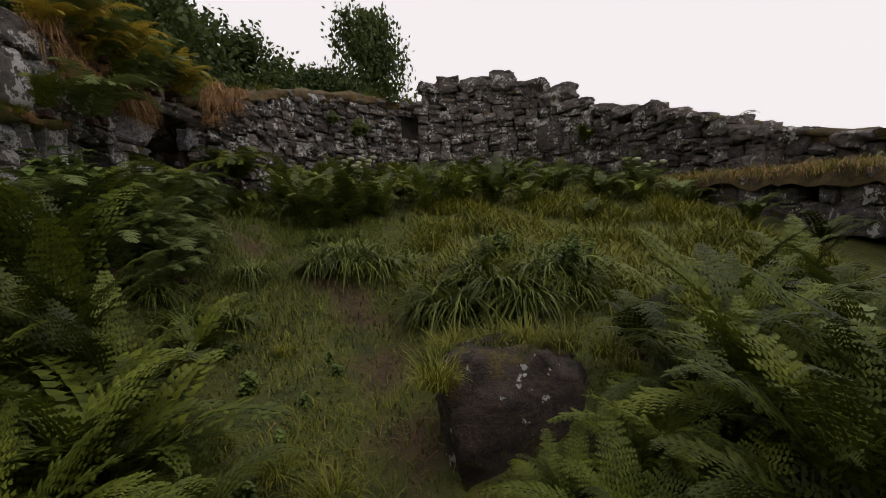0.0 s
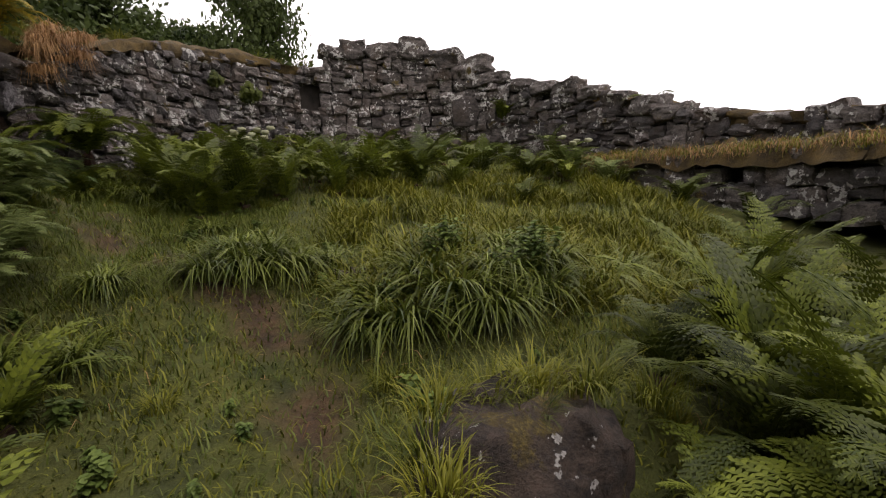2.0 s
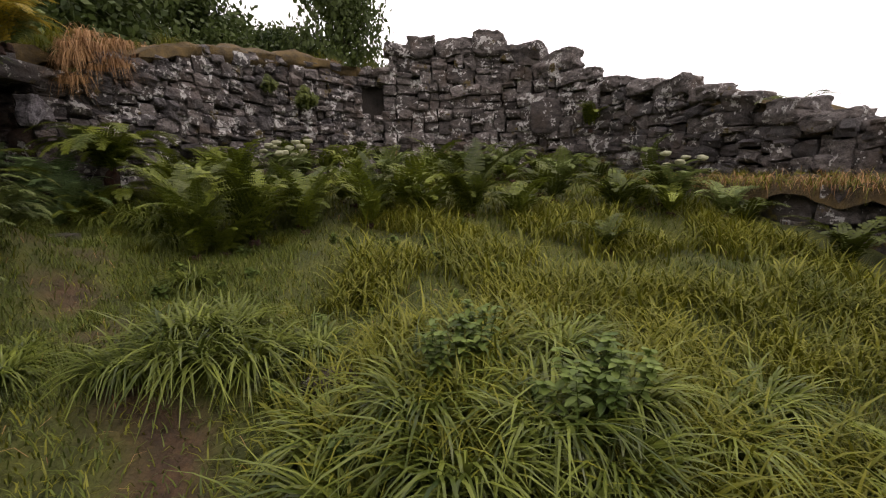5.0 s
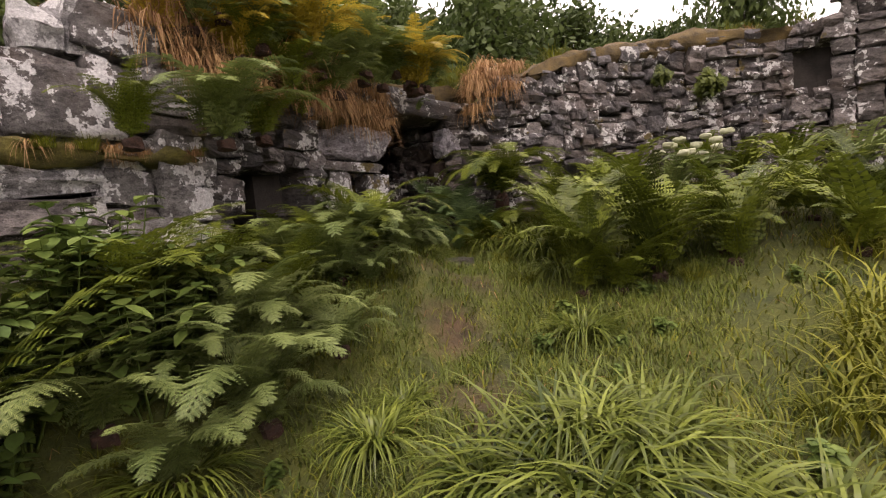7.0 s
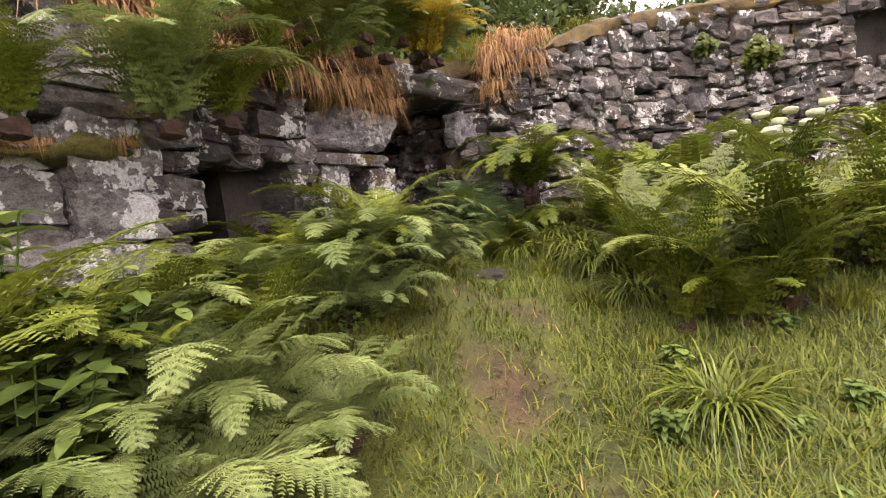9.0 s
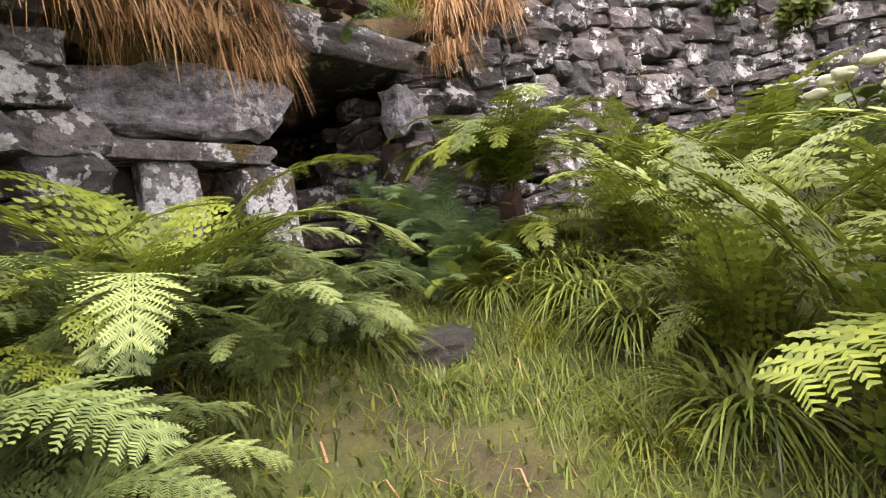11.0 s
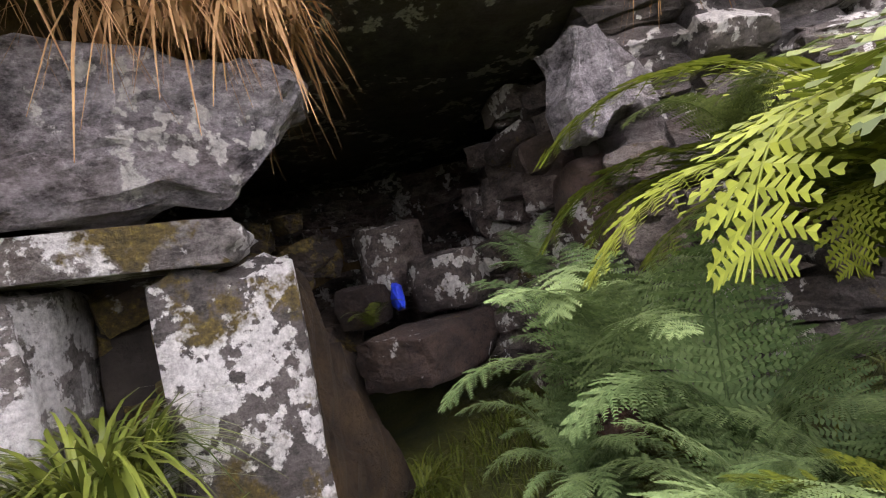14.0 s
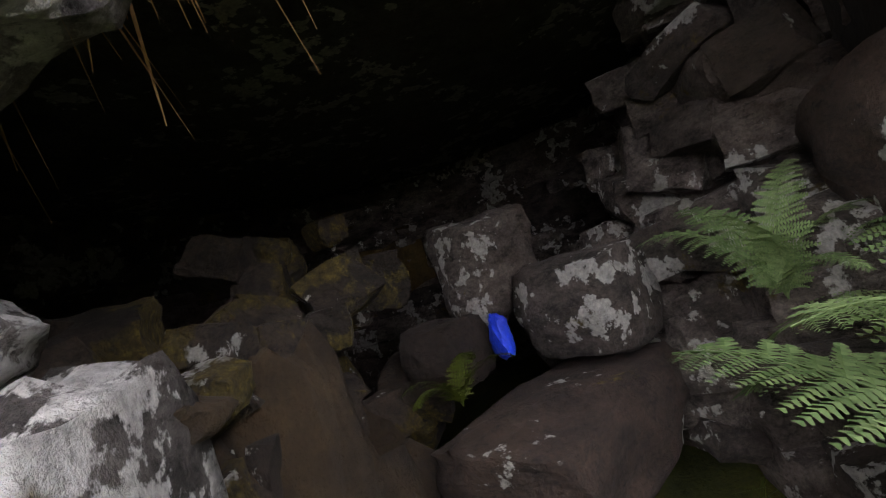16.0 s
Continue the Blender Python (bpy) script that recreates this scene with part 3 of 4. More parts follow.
# ---- ferns ----
def frond_mesh(name, material, seed, length=1.0, pairs=22, width=0.17, rise=70, arch=95, teeth=5, lean=0.0, broad=1.5):
    """One arching frond along +x: a rib with rows of toothed leaflets that shorten to the tip."""
    r = random.Random(seed)
    verts, faces = [], []
    steps = pairs + 3
    pos, ang = Vector((0, 0, 0)), radians(rise)
    spine, tangents = [], []
    for k in range(steps + 1):
        u = k / steps
        a = ang - radians(arch) * (u ** 1.25)
        t = Vector((math.cos(a), lean * u, math.sin(a))).normalized()
        spine.append(pos.copy())
        tangents.append(t)
        pos += t * (length / steps)

    def add(vs, fs):
        o = len(verts)
        verts.extend(vs)
        faces.extend([tuple(i + o for i in f) for f in fs])

    for k in range(steps):
        u = k / steps
        side = Vector((0, 1, 0)) * (0.0055 * length * (1.1 - u))
        up = tangents[k].cross(Vector((0, 1, 0))) * (0.004 * length)
        p, q = spine[k], spine[k + 1]
        add([p - side, p + side, q + side, q - side, p - up, q - up], [(0, 1, 2, 3), (0, 3, 5, 4), (1, 4, 5, 2)])
    for k in range(3, steps):
        u = k / steps
        reach = width * length * broad * min(1.0, 0.45 + u * 1.9) * (1.02 - u) ** 0.62 * r.uniform(0.9, 1.08)
        t = tangents[k]
        nrm = Vector((0, 1, 0)).cross(t).normalized() * -1
        for s in (-1, 1):
            out = (Vector((0, s, 0)) * 0.93 + t * (0.30 + 0.25 * u) + nrm * r.uniform(-0.12, 0.22)).normalized()
            along = t
            sag = Vector((0, 0, -1)) * reach * r.uniform(0.12, 0.42)
            wide = length / steps * r.uniform(0.9, 1.1)
            base = spine[k]
            if teeth <= 1:
                tip = base + out * reach + sag
                m = base + out * reach * 0.45 + sag * 0.2
                add([base, m - along * wide * 0.5, tip, m + along * wide * 0.5], [(0, 1, 2), (0, 2, 3)])
                continue
            vs, fs = [], []
            tip = base + out * reach + sag
            vs += [base - along * wide * 0.06, tip, base + along * wide * 0.06]
            fs.append((0, 1, 2))
            for j in range(teeth):
                v = (j + 0.35) / (teeth + 0.2)
                c = base + out * reach * v + sag * v * v
                long = wide * 0.74 * (1 - v) ** 0.45 * r.uniform(0.88, 1.1)
                fat = reach / teeth * 0.5
                for g in (-1, 1):
                    toe = (along * g + out * 0.45).normalized()
                    dip = Vector((0, 0, -1)) * long * r.uniform(0.0, 0.3)
                    o = len(vs)
                    vs += [c - out * fat * 0.95, c + toe * long + dip - out * fat * 0.25, c + toe * long * 0.92 + dip + out * fat * 0.55, c + out * fat * 0.85]
                    fs.append((o, o + 1, o + 2, o + 3))
            add(vs, fs)
    return mesh_of(name, verts, faces, material, True)


def frond_set(material, seed, teeth, pairs, rise=(66, 86), arch=(85, 135), n=5, broad=1.5):
    r = random.Random(seed)
    return [frond_mesh("frond", material, seed + k, 1.0, pairs, r.uniform(0.12, 0.16), r.uniform(*rise), r.uniform(*arch), teeth, r.uniform(-0.25, 0.25), broad) for k in range(n)]


WEEP = [frond_mesh("frond", FERN, 90 + k, 1.0, 26, 0.17, 62 + 5 * k, 115 + 9 * k, 6, 0.15 * (k - 1)) for k in range(4)]
DROOP = [frond_mesh("frond", FERN_PALE, 95 + k, 1.0, 28, 0.17, 66 + 5 * k, 120 + 9 * k, 10, 0.15 * (k - 1)) for k in range(3)]
NEAR = {m.name: frond_set(m, 100 + i * 10, (6, 10, 11, 5)[i], (25, 27, 26, 25)[i], broad=(1.7, 1.75, 1.9, 1.6)[i]) for i, m in enumerate((FERN, FERN_PALE, FERN_COOL, FERN_SHADE))}
RUSTY = frond_set(FERN_RUST, 150, 4, 24, n=4, broad=1.8)
TALL = frond_set(FERN, 160, 5, 25, (72, 88), (55, 105)) + frond_set(FERN_SHADE, 170, 5, 25, (72, 88), (60, 110), 3)
FAR = {m.name: frond_set(m, 200 + i * 10, 2, 18, n=4, broad=1.9) for i, m in enumerate((FERN, FERN_SHADE, FERN_PALE, FERN_RUST))}
ROOT = stone_mesh("rootstock", STEM_RED, 5, (0.1, 0.1, 0.08), 0.2, 3, 0.4)
fern_rng = random.Random(77)


def fern(x, y, size, fronds, label, count=9, z=None, spread=(0, 360), stand=0.0):
    """A shuttlecock of fronds on a short rootstock."""
    base = land(x, y) if z is None else z
    ob = tagged(new("fern"), label, "fern", "ferns in the ruin")
    ob.location = (x, y, base)
    a0 = fern_rng.uniform(0, 360)
    whole = spread[1] - spread[0] >= 359
    for k in range(count):
        a = a0 + 360 * k / count + fern_rng.uniform(-16, 16) if whole else spread[0] + (spread[1] - spread[0]) * (k + 0.5) / count + fern_rng.uniform(-10, 10)
        s = size * fern_rng.uniform(0.75, 1.4)
        put("frond", fern_rng.choice(fronds), ob, pose(0, 0, 0.02 + stand, fern_rng.uniform(-9, 9), fern_rng.uniform(-16, 8), a) @ Matrix.Scale(s, 4))
    if stand:
        put("rootstock", ROOT, ob, pose(0, 0, stand / 2) @ Matrix.Diagonal((1.4, 1.4, stand / 0.08 * 1.1, 1)))
    elif size > 0.45:
        put("rootstock", ROOT, ob, pose(0, 0, 0.0))
    return ob


G, Y, C, D = NEAR["fern_green"], NEAR["fern_yellow_green"], NEAR["fern_blue_green"], NEAR["fern_shaded_green"]
fg, fd, fy, fr = FAR["fern_green"], FAR["fern_shaded_green"], FAR["fern_yellow_green"], FAR["fern_rust"]
# beside the entrance
for x, y, s, st, n in ((-1.35, 0.75, 0.72, G, 9), (-1.75, 1.3, 0.8, G, 10), (-1.45, 0.2, 0.62, D, 8), (-2.2, 2.0, 0.75, D, 9), (-2.5, 1.0, 0.9, D, 9), (-2.8, 2.7, 0.7, D, 8), (-2.0, 0.55, 0.8, G, 9), (-2.3, 1.5, 0.8, G, 9), (-3.0, 1.9, 0.8, D, 9), (0.42, 1.3, 0.42, G, 8), (0.2, 1.05, 0.36, G, 7), (0.75, 1.6, 0.55, G, 8), (0.85, 1.2, 0.6, G, 9), (1.5, 0.7, 0.75, G, 9), (1.15, 1.9, 0.7, D, 9), (0.95, 0.5, 0.5, D, 9), (1.6, 2.6, 0.75, D, 9), (2.1, 0.9, 0.9, D, 9), (1.05, 0.95, 0.72, D, 10), (1.35, 1.55, 0.85, G, 10), (1.9, 1.2, 0.9, D, 9),
                       (1.75, 2.1, 0.85, G, 10), (2.5, 1.8, 0.9, D, 9), (2.35, 2.7, 0.8, G, 9), (1.0, 2.35, 0.6, D, 8), (0.55, 1.15, 0.5, G, 8), (3.2, 2.4, 0.9, D, 8), (3.0, 3.3, 0.8, D, 8), (1.2, 0.3, 0.6, D, 8)):
    fern(x, y, s, st, "tall green fern beside the trail", n)
for x, y, s, n in ((-2.6, 2.55, 1.15, 10), (-2.95, 2.95, 1.15, 10), (-2.3, 2.2, 1.05, 10), (1.4, 1.35, 0.95, 9), (1.65, 1.1, 1.0, 9), (-1.75, 1.55, 0.9, 9), (-2.05, 2.1, 0.85, 9), (-2.6, 2.5, 0.9, 9), (-1.6, 0.95, 0.8, 8), (-2.4, 1.6, 0.95, 9), (-3.0, 3.0, 0.8, 9), (1.3, 1.75, 0.85, 9), (1.7, 1.55, 1.0, 9), (1.55, 2.3, 0.95, 9), (2.2, 2.2, 1.0, 9), (1.25, 1.2, 0.8, 9), (2.7, 2.5, 0.95, 8), (2.0, 3.0, 0.85, 8), (2.9, 3.6, 0.8, 8), (-1.95, 6.3, 0.9, 10), (-1.5, 6.6, 0.95, 10), (-2.35, 6.8, 0.8, 9), (-1.1, 7.0, 0.9, 10), (0.75, 7.4, 0.85, 10), (-0.4, 7.6, 0.7, 9), (-2.9, 7.9, 0.8, 9), (0.35, 1.4, 0.42, 7), (0.65, 1.45, 0.5, 8)):
    fern(x, y, s, TALL, "tall arching green fern in the ruin", n)
fern(2.0, 1.75, 1.15, fy, "tall upright yellow-green fern frond cluster", 4, spread=(60, 130))
# before the chamber
for x, y, s, st, n in ((-3.55, 5.65, 0.72, G, 11), (-3.8, 6.1, 0.5, G, 10), (-3.25, 5.1, 0.62, Y, 11), (-3.1, 4.35, 0.62, Y, 11), (-3.7, 4.9, 0.5, G, 8), (-3.95, 5.9, 0.55, Y, 8), (-4.2, 6.2, 0.36, Y, 8)):
    fern(x, y, s * 1.05, st, "bright yellow-green fern below the chamber wall", n)
for x, y, s, st in ((-3.0, 3.9, 0.6, Y), (-3.95, 5.9, 0.45, G), (-3.55, 5.75, 0.5, Y), (-3.35, 5.5, 0.5, G), (-3.5, 4.25, 0.62, Y), (-3.5, 4.85, 0.62, Y), (-3.65, 5.35, 0.6, Y), (-3.6, 3.85, 0.6, G), (-3.8, 4.6, 0.6, G), (-3.85, 5.1, 0.55, G), (-3.2, 4.7, 0.6, G), (-4.0, 5.2, 0.6, G), (-3.5, 6.0, 0.42, Y), (-3.3, 5.3, 0.5, Y), (-2.85, 4.75, 0.5, Y), (-3.55, 4.4, 0.6, G), (-3.6, 5.25, 0.65, G), (-4.0, 5.55, 0.6, G), (-2.75, 4.2, 0.5, Y), (-3.4, 3.9, 0.6, G)):
    fern(x, y, s, st, "lush yellow-green fern in front of the ruined wall", 11)
for x, y, s in ((-3.22, 5.72, 0.45), (-3.1, 5.25, 0.42), (-3.45, 5.95, 0.45), (-3.6, 6.25, 0.4)):
    fern(x, y, s, DROOP, "drooping pale green fern beside the trail", 13)
for x, y, s, st in ((-3.0, 3.55, 0.72, Y), (-3.3, 3.75, 0.78, G), (-3.35, 3.35, 0.75, Y), (-3.1, 4.1, 0.62, Y), (-3.55, 4.0, 0.7, G), (-2.75, 3.75, 0.55, Y)):
    fern(x, y, s, st, "olive-green fern rising above broad leaves", 12)
for x, y, z, s in ((-4.02, 7.45, 1.38, 0.36), (-3.92, 7.5, 1.42, 0.5), (-4.55, 7.5, 1.5, 0.36), (-3.85, 7.72, 1.5, 0.5)):
    fern(x, y, s, C, "blue-green fern filling the foot of the wall", 10, z)
for x, y, s, st in ((-3.92, 7.28, 0.36, C), (-4.38, 7.5, 0.34, C), (-3.72, 7.3, 0.36, G), (-3.6, 7.5, 0.42, G)):
    fern(x, y, s, st, "low green fern on the damp floor before the chamber", 11)
for x, y, s in ((-2.85, 4.15, 0.66), (-3.05, 4.45, 0.55)):
    fern(x, y, s, Y, "large bright yellow-green fern beside the trail", 16)
for x, y, s in ((-3.42, 5.5, 0.6), (-3.6, 6.1, 0.5)):
    fern(x, y, s, DROOP, "large pale drooping fern close to the trail", 15)
# Extra ferns in the shade-darkened green dim the ground beside the entrance.
for x, y, s in ((-1.1, 0.95, 0.62), (-1.0, 0.6, 0.55), (-1.2, 1.35, 0.6), (0.95, 0.75, 0.55), (1.15, 1.1, 0.62)):
    fern(x, y, s, D, "arching fern in shade-darkened green crowding the trail", 12)
fern(0.5, 1.18, 0.58, G, "green fern in front of the trail boulder", 10)
fern(0.26, 1.3, 0.36, G, "small fern at the foot of the trail boulder", 8)
fern(-3.55, 7.86, 0.62, WEEP, "low spreading fern below the large fern", 12)
fern(-4.36, 7.55, 0.54, C, "drooping blue-green fern in the chamber mouth", 14, 1.68)
fern(-4.1, 7.66, 0.62, C, "blue-green fern at the foot of the wall", 10, 1.55)
fern(-4.5, 7.8, 0.6, C, "lush fern against the chamber jamb", 11, 1.75)
fern(-4.4, 7.42, 0.3, C, "low fern inside the chamber mouth", 9, 1.5)
fern(-3.72, 7.95, 0.9, WEEP, "large dark green fern on a reddish rootstock", 26, stand=0.42)
fern(-4.1, 7.95, 0.45, Y, "fern with pale hanging fronds beside the chamber mouth", 6, 2.3, (-120, 30))
fern(-2.75, 7.6, 0.85, G, "upright green fern in the grass", 11)
fern(-3.0, 8.3, 0.8, Y, "upright yellow-green fern by the wall", 10)
# the middle
for x, y, s, st, n in ((-1.72, 6.4, 0.74, G, 11), (-1.55, 6.75, 0.8, G, 11), (-2.3, 6.9, 0.75, G, 10), (-1.2, 7.2, 0.8, G, 10), (-1.8, 7.7, 0.8, fg, 10), (-0.7, 7.9, 0.7, fg, 9), (0.7, 7.5, 0.75, G, 11), (1.3, 7.4, 0.7, fg, 10), (0.1, 8.3, 0.7, fg, 9), (1.9, 8.0, 0.7, fd, 9),
                       (2.6, 7.6, 0.65, fd, 9), (3.3, 7.9, 0.6, fd, 8), (3.8, 7.0, 0.6, fd, 8), (-0.9, 9.0, 0.7, fg, 9), (-2.4, 8.6, 0.8, fg, 9), (-2.9, 9.4, 0.7, fg, 9), (-1.9, 9.9, 0.7, fd, 9), (0.3, 9.7, 0.65, fg, 8), (1.4, 9.6, 0.65, fd, 8), (-0.6, 10.6, 0.6, fd, 8), (0.9, 10.9, 0.6, fg, 8), (2.2, 10.2, 0.6, fg, 8),
                       (3.0, 9.4, 0.6, fd, 8), (3.6, 8.7, 0.55, fd, 8), (-3.1, 10.2, 0.6, fd, 8), (-1.6, 11.2, 0.55, fd, 8), (2.0, 6.4, 0.5, fd, 8), (4.1, 6.0, 0.6, fd, 8), (4.3, 5.0, 0.65, fd, 8)):
    fern(x, y, s, st, "green fern among long grass", n)
mid_rng = random.Random(41)
for k in range(46):
    x, y = mid_rng.uniform(-3.3, 4.2), mid_rng.uniform(6.2, 11.4)
    if off_trail(x, y) > 0.9 and not (x > -0.4 and y < 7.1):
        fern(x, y, mid_rng.uniform(0.5, 0.8), mid_rng.choice((fg, fg, fd, fy)), "green fern in the thicket below the wall", 9)
for k in range(16):
    x, y = mid_rng.choice((-1, 1)) * mid_rng.uniform(1.5, 3.6), mid_rng.uniform(0.4, 3.3)
    fern(x, y, mid_rng.uniform(0.55, 0.85), mid_rng.choice((fg, fd)), "dark green fern crowding the entrance", 9)
# on the walls
fern(3.4, 11.0, 0.6, fg, "fern growing out of the stone wall", 9, 2.75, (-170, -40))
fern(-3.78, 4.62, 0.72, Y, "bright fern growing from a ledge of the wall", 16, 2.42, (-100, 80))
for x, y, z, s, st, a in ((-4.0, 4.35, 3.15, 0.6, RUSTY, (-90, 70)), (-4.0, 4.6, 3.25, 0.6, Y, (-90, 70)), (-3.8, 4.05, 2.4, 0.5, G, (-90, 70)), (-4.0, 4.9, 3.1, 0.55, RUSTY, (-90, 70)), (-3.95, 5.3, 2.9, 0.5, G, (-90, 70)), (-3.95, 5.0, 2.5, 0.5, G, (-90, 70)), (-4.35, 7.1, 3.3, 0.62, RUSTY, (-100, 100)), (-4.2, 6.75, 3.35, 0.6, Y, (-100, 100)), (-4.3, 6.0, 3.35, 0.6, G, (-100, 90)), (-4.2, 5.4, 3.2, 0.55, G, (-100, 90)), (-4.5, 7.5, 3.4, 0.6, RUSTY, (-80, 110)), (-4.5, 5.7, 3.5, 0.6, RUSTY, (-110, 110)), (-4.5, 6.4, 3.5, 0.65, RUSTY, (-110, 110)), (-4.0, 5.0, 3.1, 0.5, G, (-100, 80)), (-4.3, 3.2, 3.4, 0.6, RUSTY, (-100, 80)), (-4.3, 2.5, 3.45, 0.7, Y, (-100, 80)), (-4.1, 5.7, 3.15, 0.55, Y, (-90, 90)), (-4.1, 5.9, 3.0, 0.5, Y, (-90, 90)), (-4.25, 6.6, 3.2, 0.55, Y, (-90, 90)), (-4.15, 5.5, 2.75, 0.45, G, (-90, 90)), (-4.4, 7.2, 3.25, 0.6, Y, (-60, 90)), (-3.9, 4.75, 3.35, 0.6, RUSTY, (-90, 90)), (-4.3, 4.5, 3.6, 0.6, Y, (-90, 90)), (-4.2, 6.3, 3.2, 0.55, G, (-90, 90)), (-4.05, 5.2, 3.25, 0.55, Y, (-90, 90)), (-4.4, 4.9, 3.6, 0.6, RUSTY, (-90, 90)), (-4.3, 7.35, 3.3, 0.6, Y, (-80, 110)), (-4.2, 7.0, 3.3, 0.65, RUSTY, (-80, 110)), (-4.15, 7.05, 3.2, 0.75, RUSTY, (-90, 90)), (-4.1, 6.25, 3.25, 0.7, Y, (-90, 90)), (-3.98, 5.5, 3.25, 0.65, RUSTY, (-90, 90)), (-3.92, 5.05, 3.2, 0.6, Y, (-90, 90)), (-4.9, 5.3, 3.8, 0.6, G, (-90, 90)), (-4.9, 6.6, 3.8, 0.6, G, (-90, 90)), (-5.0, 7.4, 3.7, 0.6, G, (-90, 90))):
    fern(x, y, s, st, "yellowing fern on the overgrown wall head", 10, z, a)
fern(-4.42, 7.3, 0.28, DROOP, "single fern hanging over the chamber mouth", 3, 3.04, (-50, 50))
fern(-5.32, 7.18, 0.18, D, "small fern in the chamber", 6, 1.98)
fern(-5.0, 7.85, 0.3, C, "small fern on chamber stones", 7, 2.05)
p, d, inward = on_route(S["r"] - 0.6)
fern(p.x - inward.x * 0.3, p.y - inward.y * 0.3, 0.45, fy, "pale fern standing on the wall head", 6, lerp_table(TOPS, S["r"] - 0.6) - 0.08)


# ---- blades: rush tufts and grass ----
def blade_mesh(name, material, blades, levels=4):
    """blades: rows of x, y, z, heading, length, width, bend, droop."""
    b = np.asarray(blades, dtype=float)
    n = len(b)
    u = np.linspace(0, 1, levels)
    flat = b[:, 4:5] * b[:, 6:7] * u ** 1.6
    high = b[:, 4:5] * (u - b[:, 7:8] * u ** 2.3)
    half = b[:, 5:6] * 0.5 * (1 - 0.88 * u ** 2)
    cx, sx = np.cos(b[:, 3:4]), np.sin(b[:, 3:4])
    mid = np.stack([b[:, 0:1] + cx * flat, b[:, 1:2] + sx * flat, b[:, 2:3] + high], -1)
    off = np.stack([-sx * half, cx * half, 0 * half], -1)
    v = np.stack([mid - off, mid + off], 2).reshape(-1, 3)
    k = np.arange(n)[:, None] * (2 * levels) + np.arange(levels - 1)[None] * 2
    f = np.stack([k, k + 1, k + 3, k + 2], -1).reshape(-1, 4)
    me = bpy.data.meshes.new(name)
    me.from_pydata(v.tolist(), [], f.tolist())
    me.materials.append(material)
    me.polygons.foreach_set("use_smooth", [True] * len(me.polygons))
    me.update()
    return me


def tuft_mesh(name, material, seed, count, radius, length, width, bend, droop, lean=0):
    r = random.Random(seed)
    rows = []
    for _ in range(count):
        a, d = r.uniform(0, math.tau), radius * math.sqrt(r.random())
        rows.append((d * math.cos(a), d * math.sin(a), -0.03, a + r.gauss(0, 0.5), r.uniform(*length), r.uniform(*width), r.uniform(*bend), r.uniform(*droop)))
    return blade_mesh(name, material, rows, 6)


RUSHES = [tuft_mesh("clump", RUSH, 300 + k, 66, 0.2, (0.36, 0.72), (0.014, 0.028), (0.4, 0.9), (0.45, 1.25)) for k in range(4)]
LONG = [tuft_mesh("grass_tuft", GRASS, 320 + k, 150, 0.17, (0.2, 0.42), (0.006, 0.014), (0.3, 0.8), (0.2, 0.95)) for k in range(4)]
DEAD = [tuft_mesh("dry_tuft", STRAW, 340 + k, 90, 0.13, (0.22, 0.42), (0.007, 0.014), (0.25, 0.6), (0.7, 1.7)) for k in range(3)]
tuft_rng = random.Random(5)


def tuft(name, label, meshes, x, y, size, z=None, turn=None, category="grass", group="grass tufts"):
    if meshes is RUSHES:
        ob = new(name)
        for k in range(4):
            put("clump", tuft_rng.choice(meshes), ob, pose(0, 0, 0, 0, 0, 90 * k + tuft_rng.uniform(-20, 20)))
    else:
        ob = new(name, tuft_rng.choice(meshes))
    ob.matrix_world = pose(x, y, land(x, y) if z is None else z, 0, 0, tuft_rng.uniform(0, 360) if turn is None else turn) @ Matrix.Scale(size, 4)
    return tagged(ob, label, category, group)


for x, y, s in ((-0.05, 3.55, 0.95), (0.35, 3.65, 1.0), (0.2, 4.0, 0.9), (0.75, 3.8, 0.9), (-0.2, 3.95, 0.8), (1.15, 3.95, 0.8), (-1.42, 4.4, 0.75), (-1.15, 4.5, 0.95), (-0.85, 4.6, 0.9), (-1.05, 4.85, 0.8), (-0.5, 4.75, 0.7), (-2.15, 4.4, 0.6), (-2.25, 4.7, 0.4), (0.55, 3.45, 0.85), (0.95, 3.6, 0.8), (-0.3, 3.6, 0.7), (1.6, 3.9, 0.8), (2.0, 4.2, 0.8), (-1.3, 4.75, 0.7), (0.5, 4.4, 0.8), (1.0, 4.5, 0.8)):
    tuft("woodrush_tuft", "arching tuft of broad green woodrush blades", RUSHES, x, y, s)
for x, y, s in ((-2.7, 7.05, 0.75), (-3.0, 7.3, 0.8), (-3.3, 7.55, 0.8), (-2.5, 7.25, 0.7), (-2.3, 6.6, 0.6), (-3.55, 7.35, 0.6), (-3.85, 6.6, 0.7), (-3.7, 6.45, 0.6), (-4.3, 6.2, 0.55), (-4.4, 6.34, 0.6), (-4.38, 6.45, 0.45), (-3.15, 7.75, 0.7), (-3.2, 6.35, 0.3), (-1.7, 5.7, 0.6), (-2.75, 3.75, 0.7), (-2.35, 3.55, 0.7), (-2.0, 3.6, 0.6), (-5.15, 7.2, 0.4)):
    tuft("woodrush_tuft", "leaning tuft of long green blades by the chamber", RUSHES, x, y, s)
for x, y, z, s in ((-4.42, 6.37, 1.93, 0.5), (-4.42, 6.28, 1.8, 0.5), (-4.46, 6.45, 1.7, 0.4)):
    tuft("woodrush_tuft", "tuft of long blades rooted on the pier foot", RUSHES, x, y, s, z)
rows, gr = [], random.Random(8)
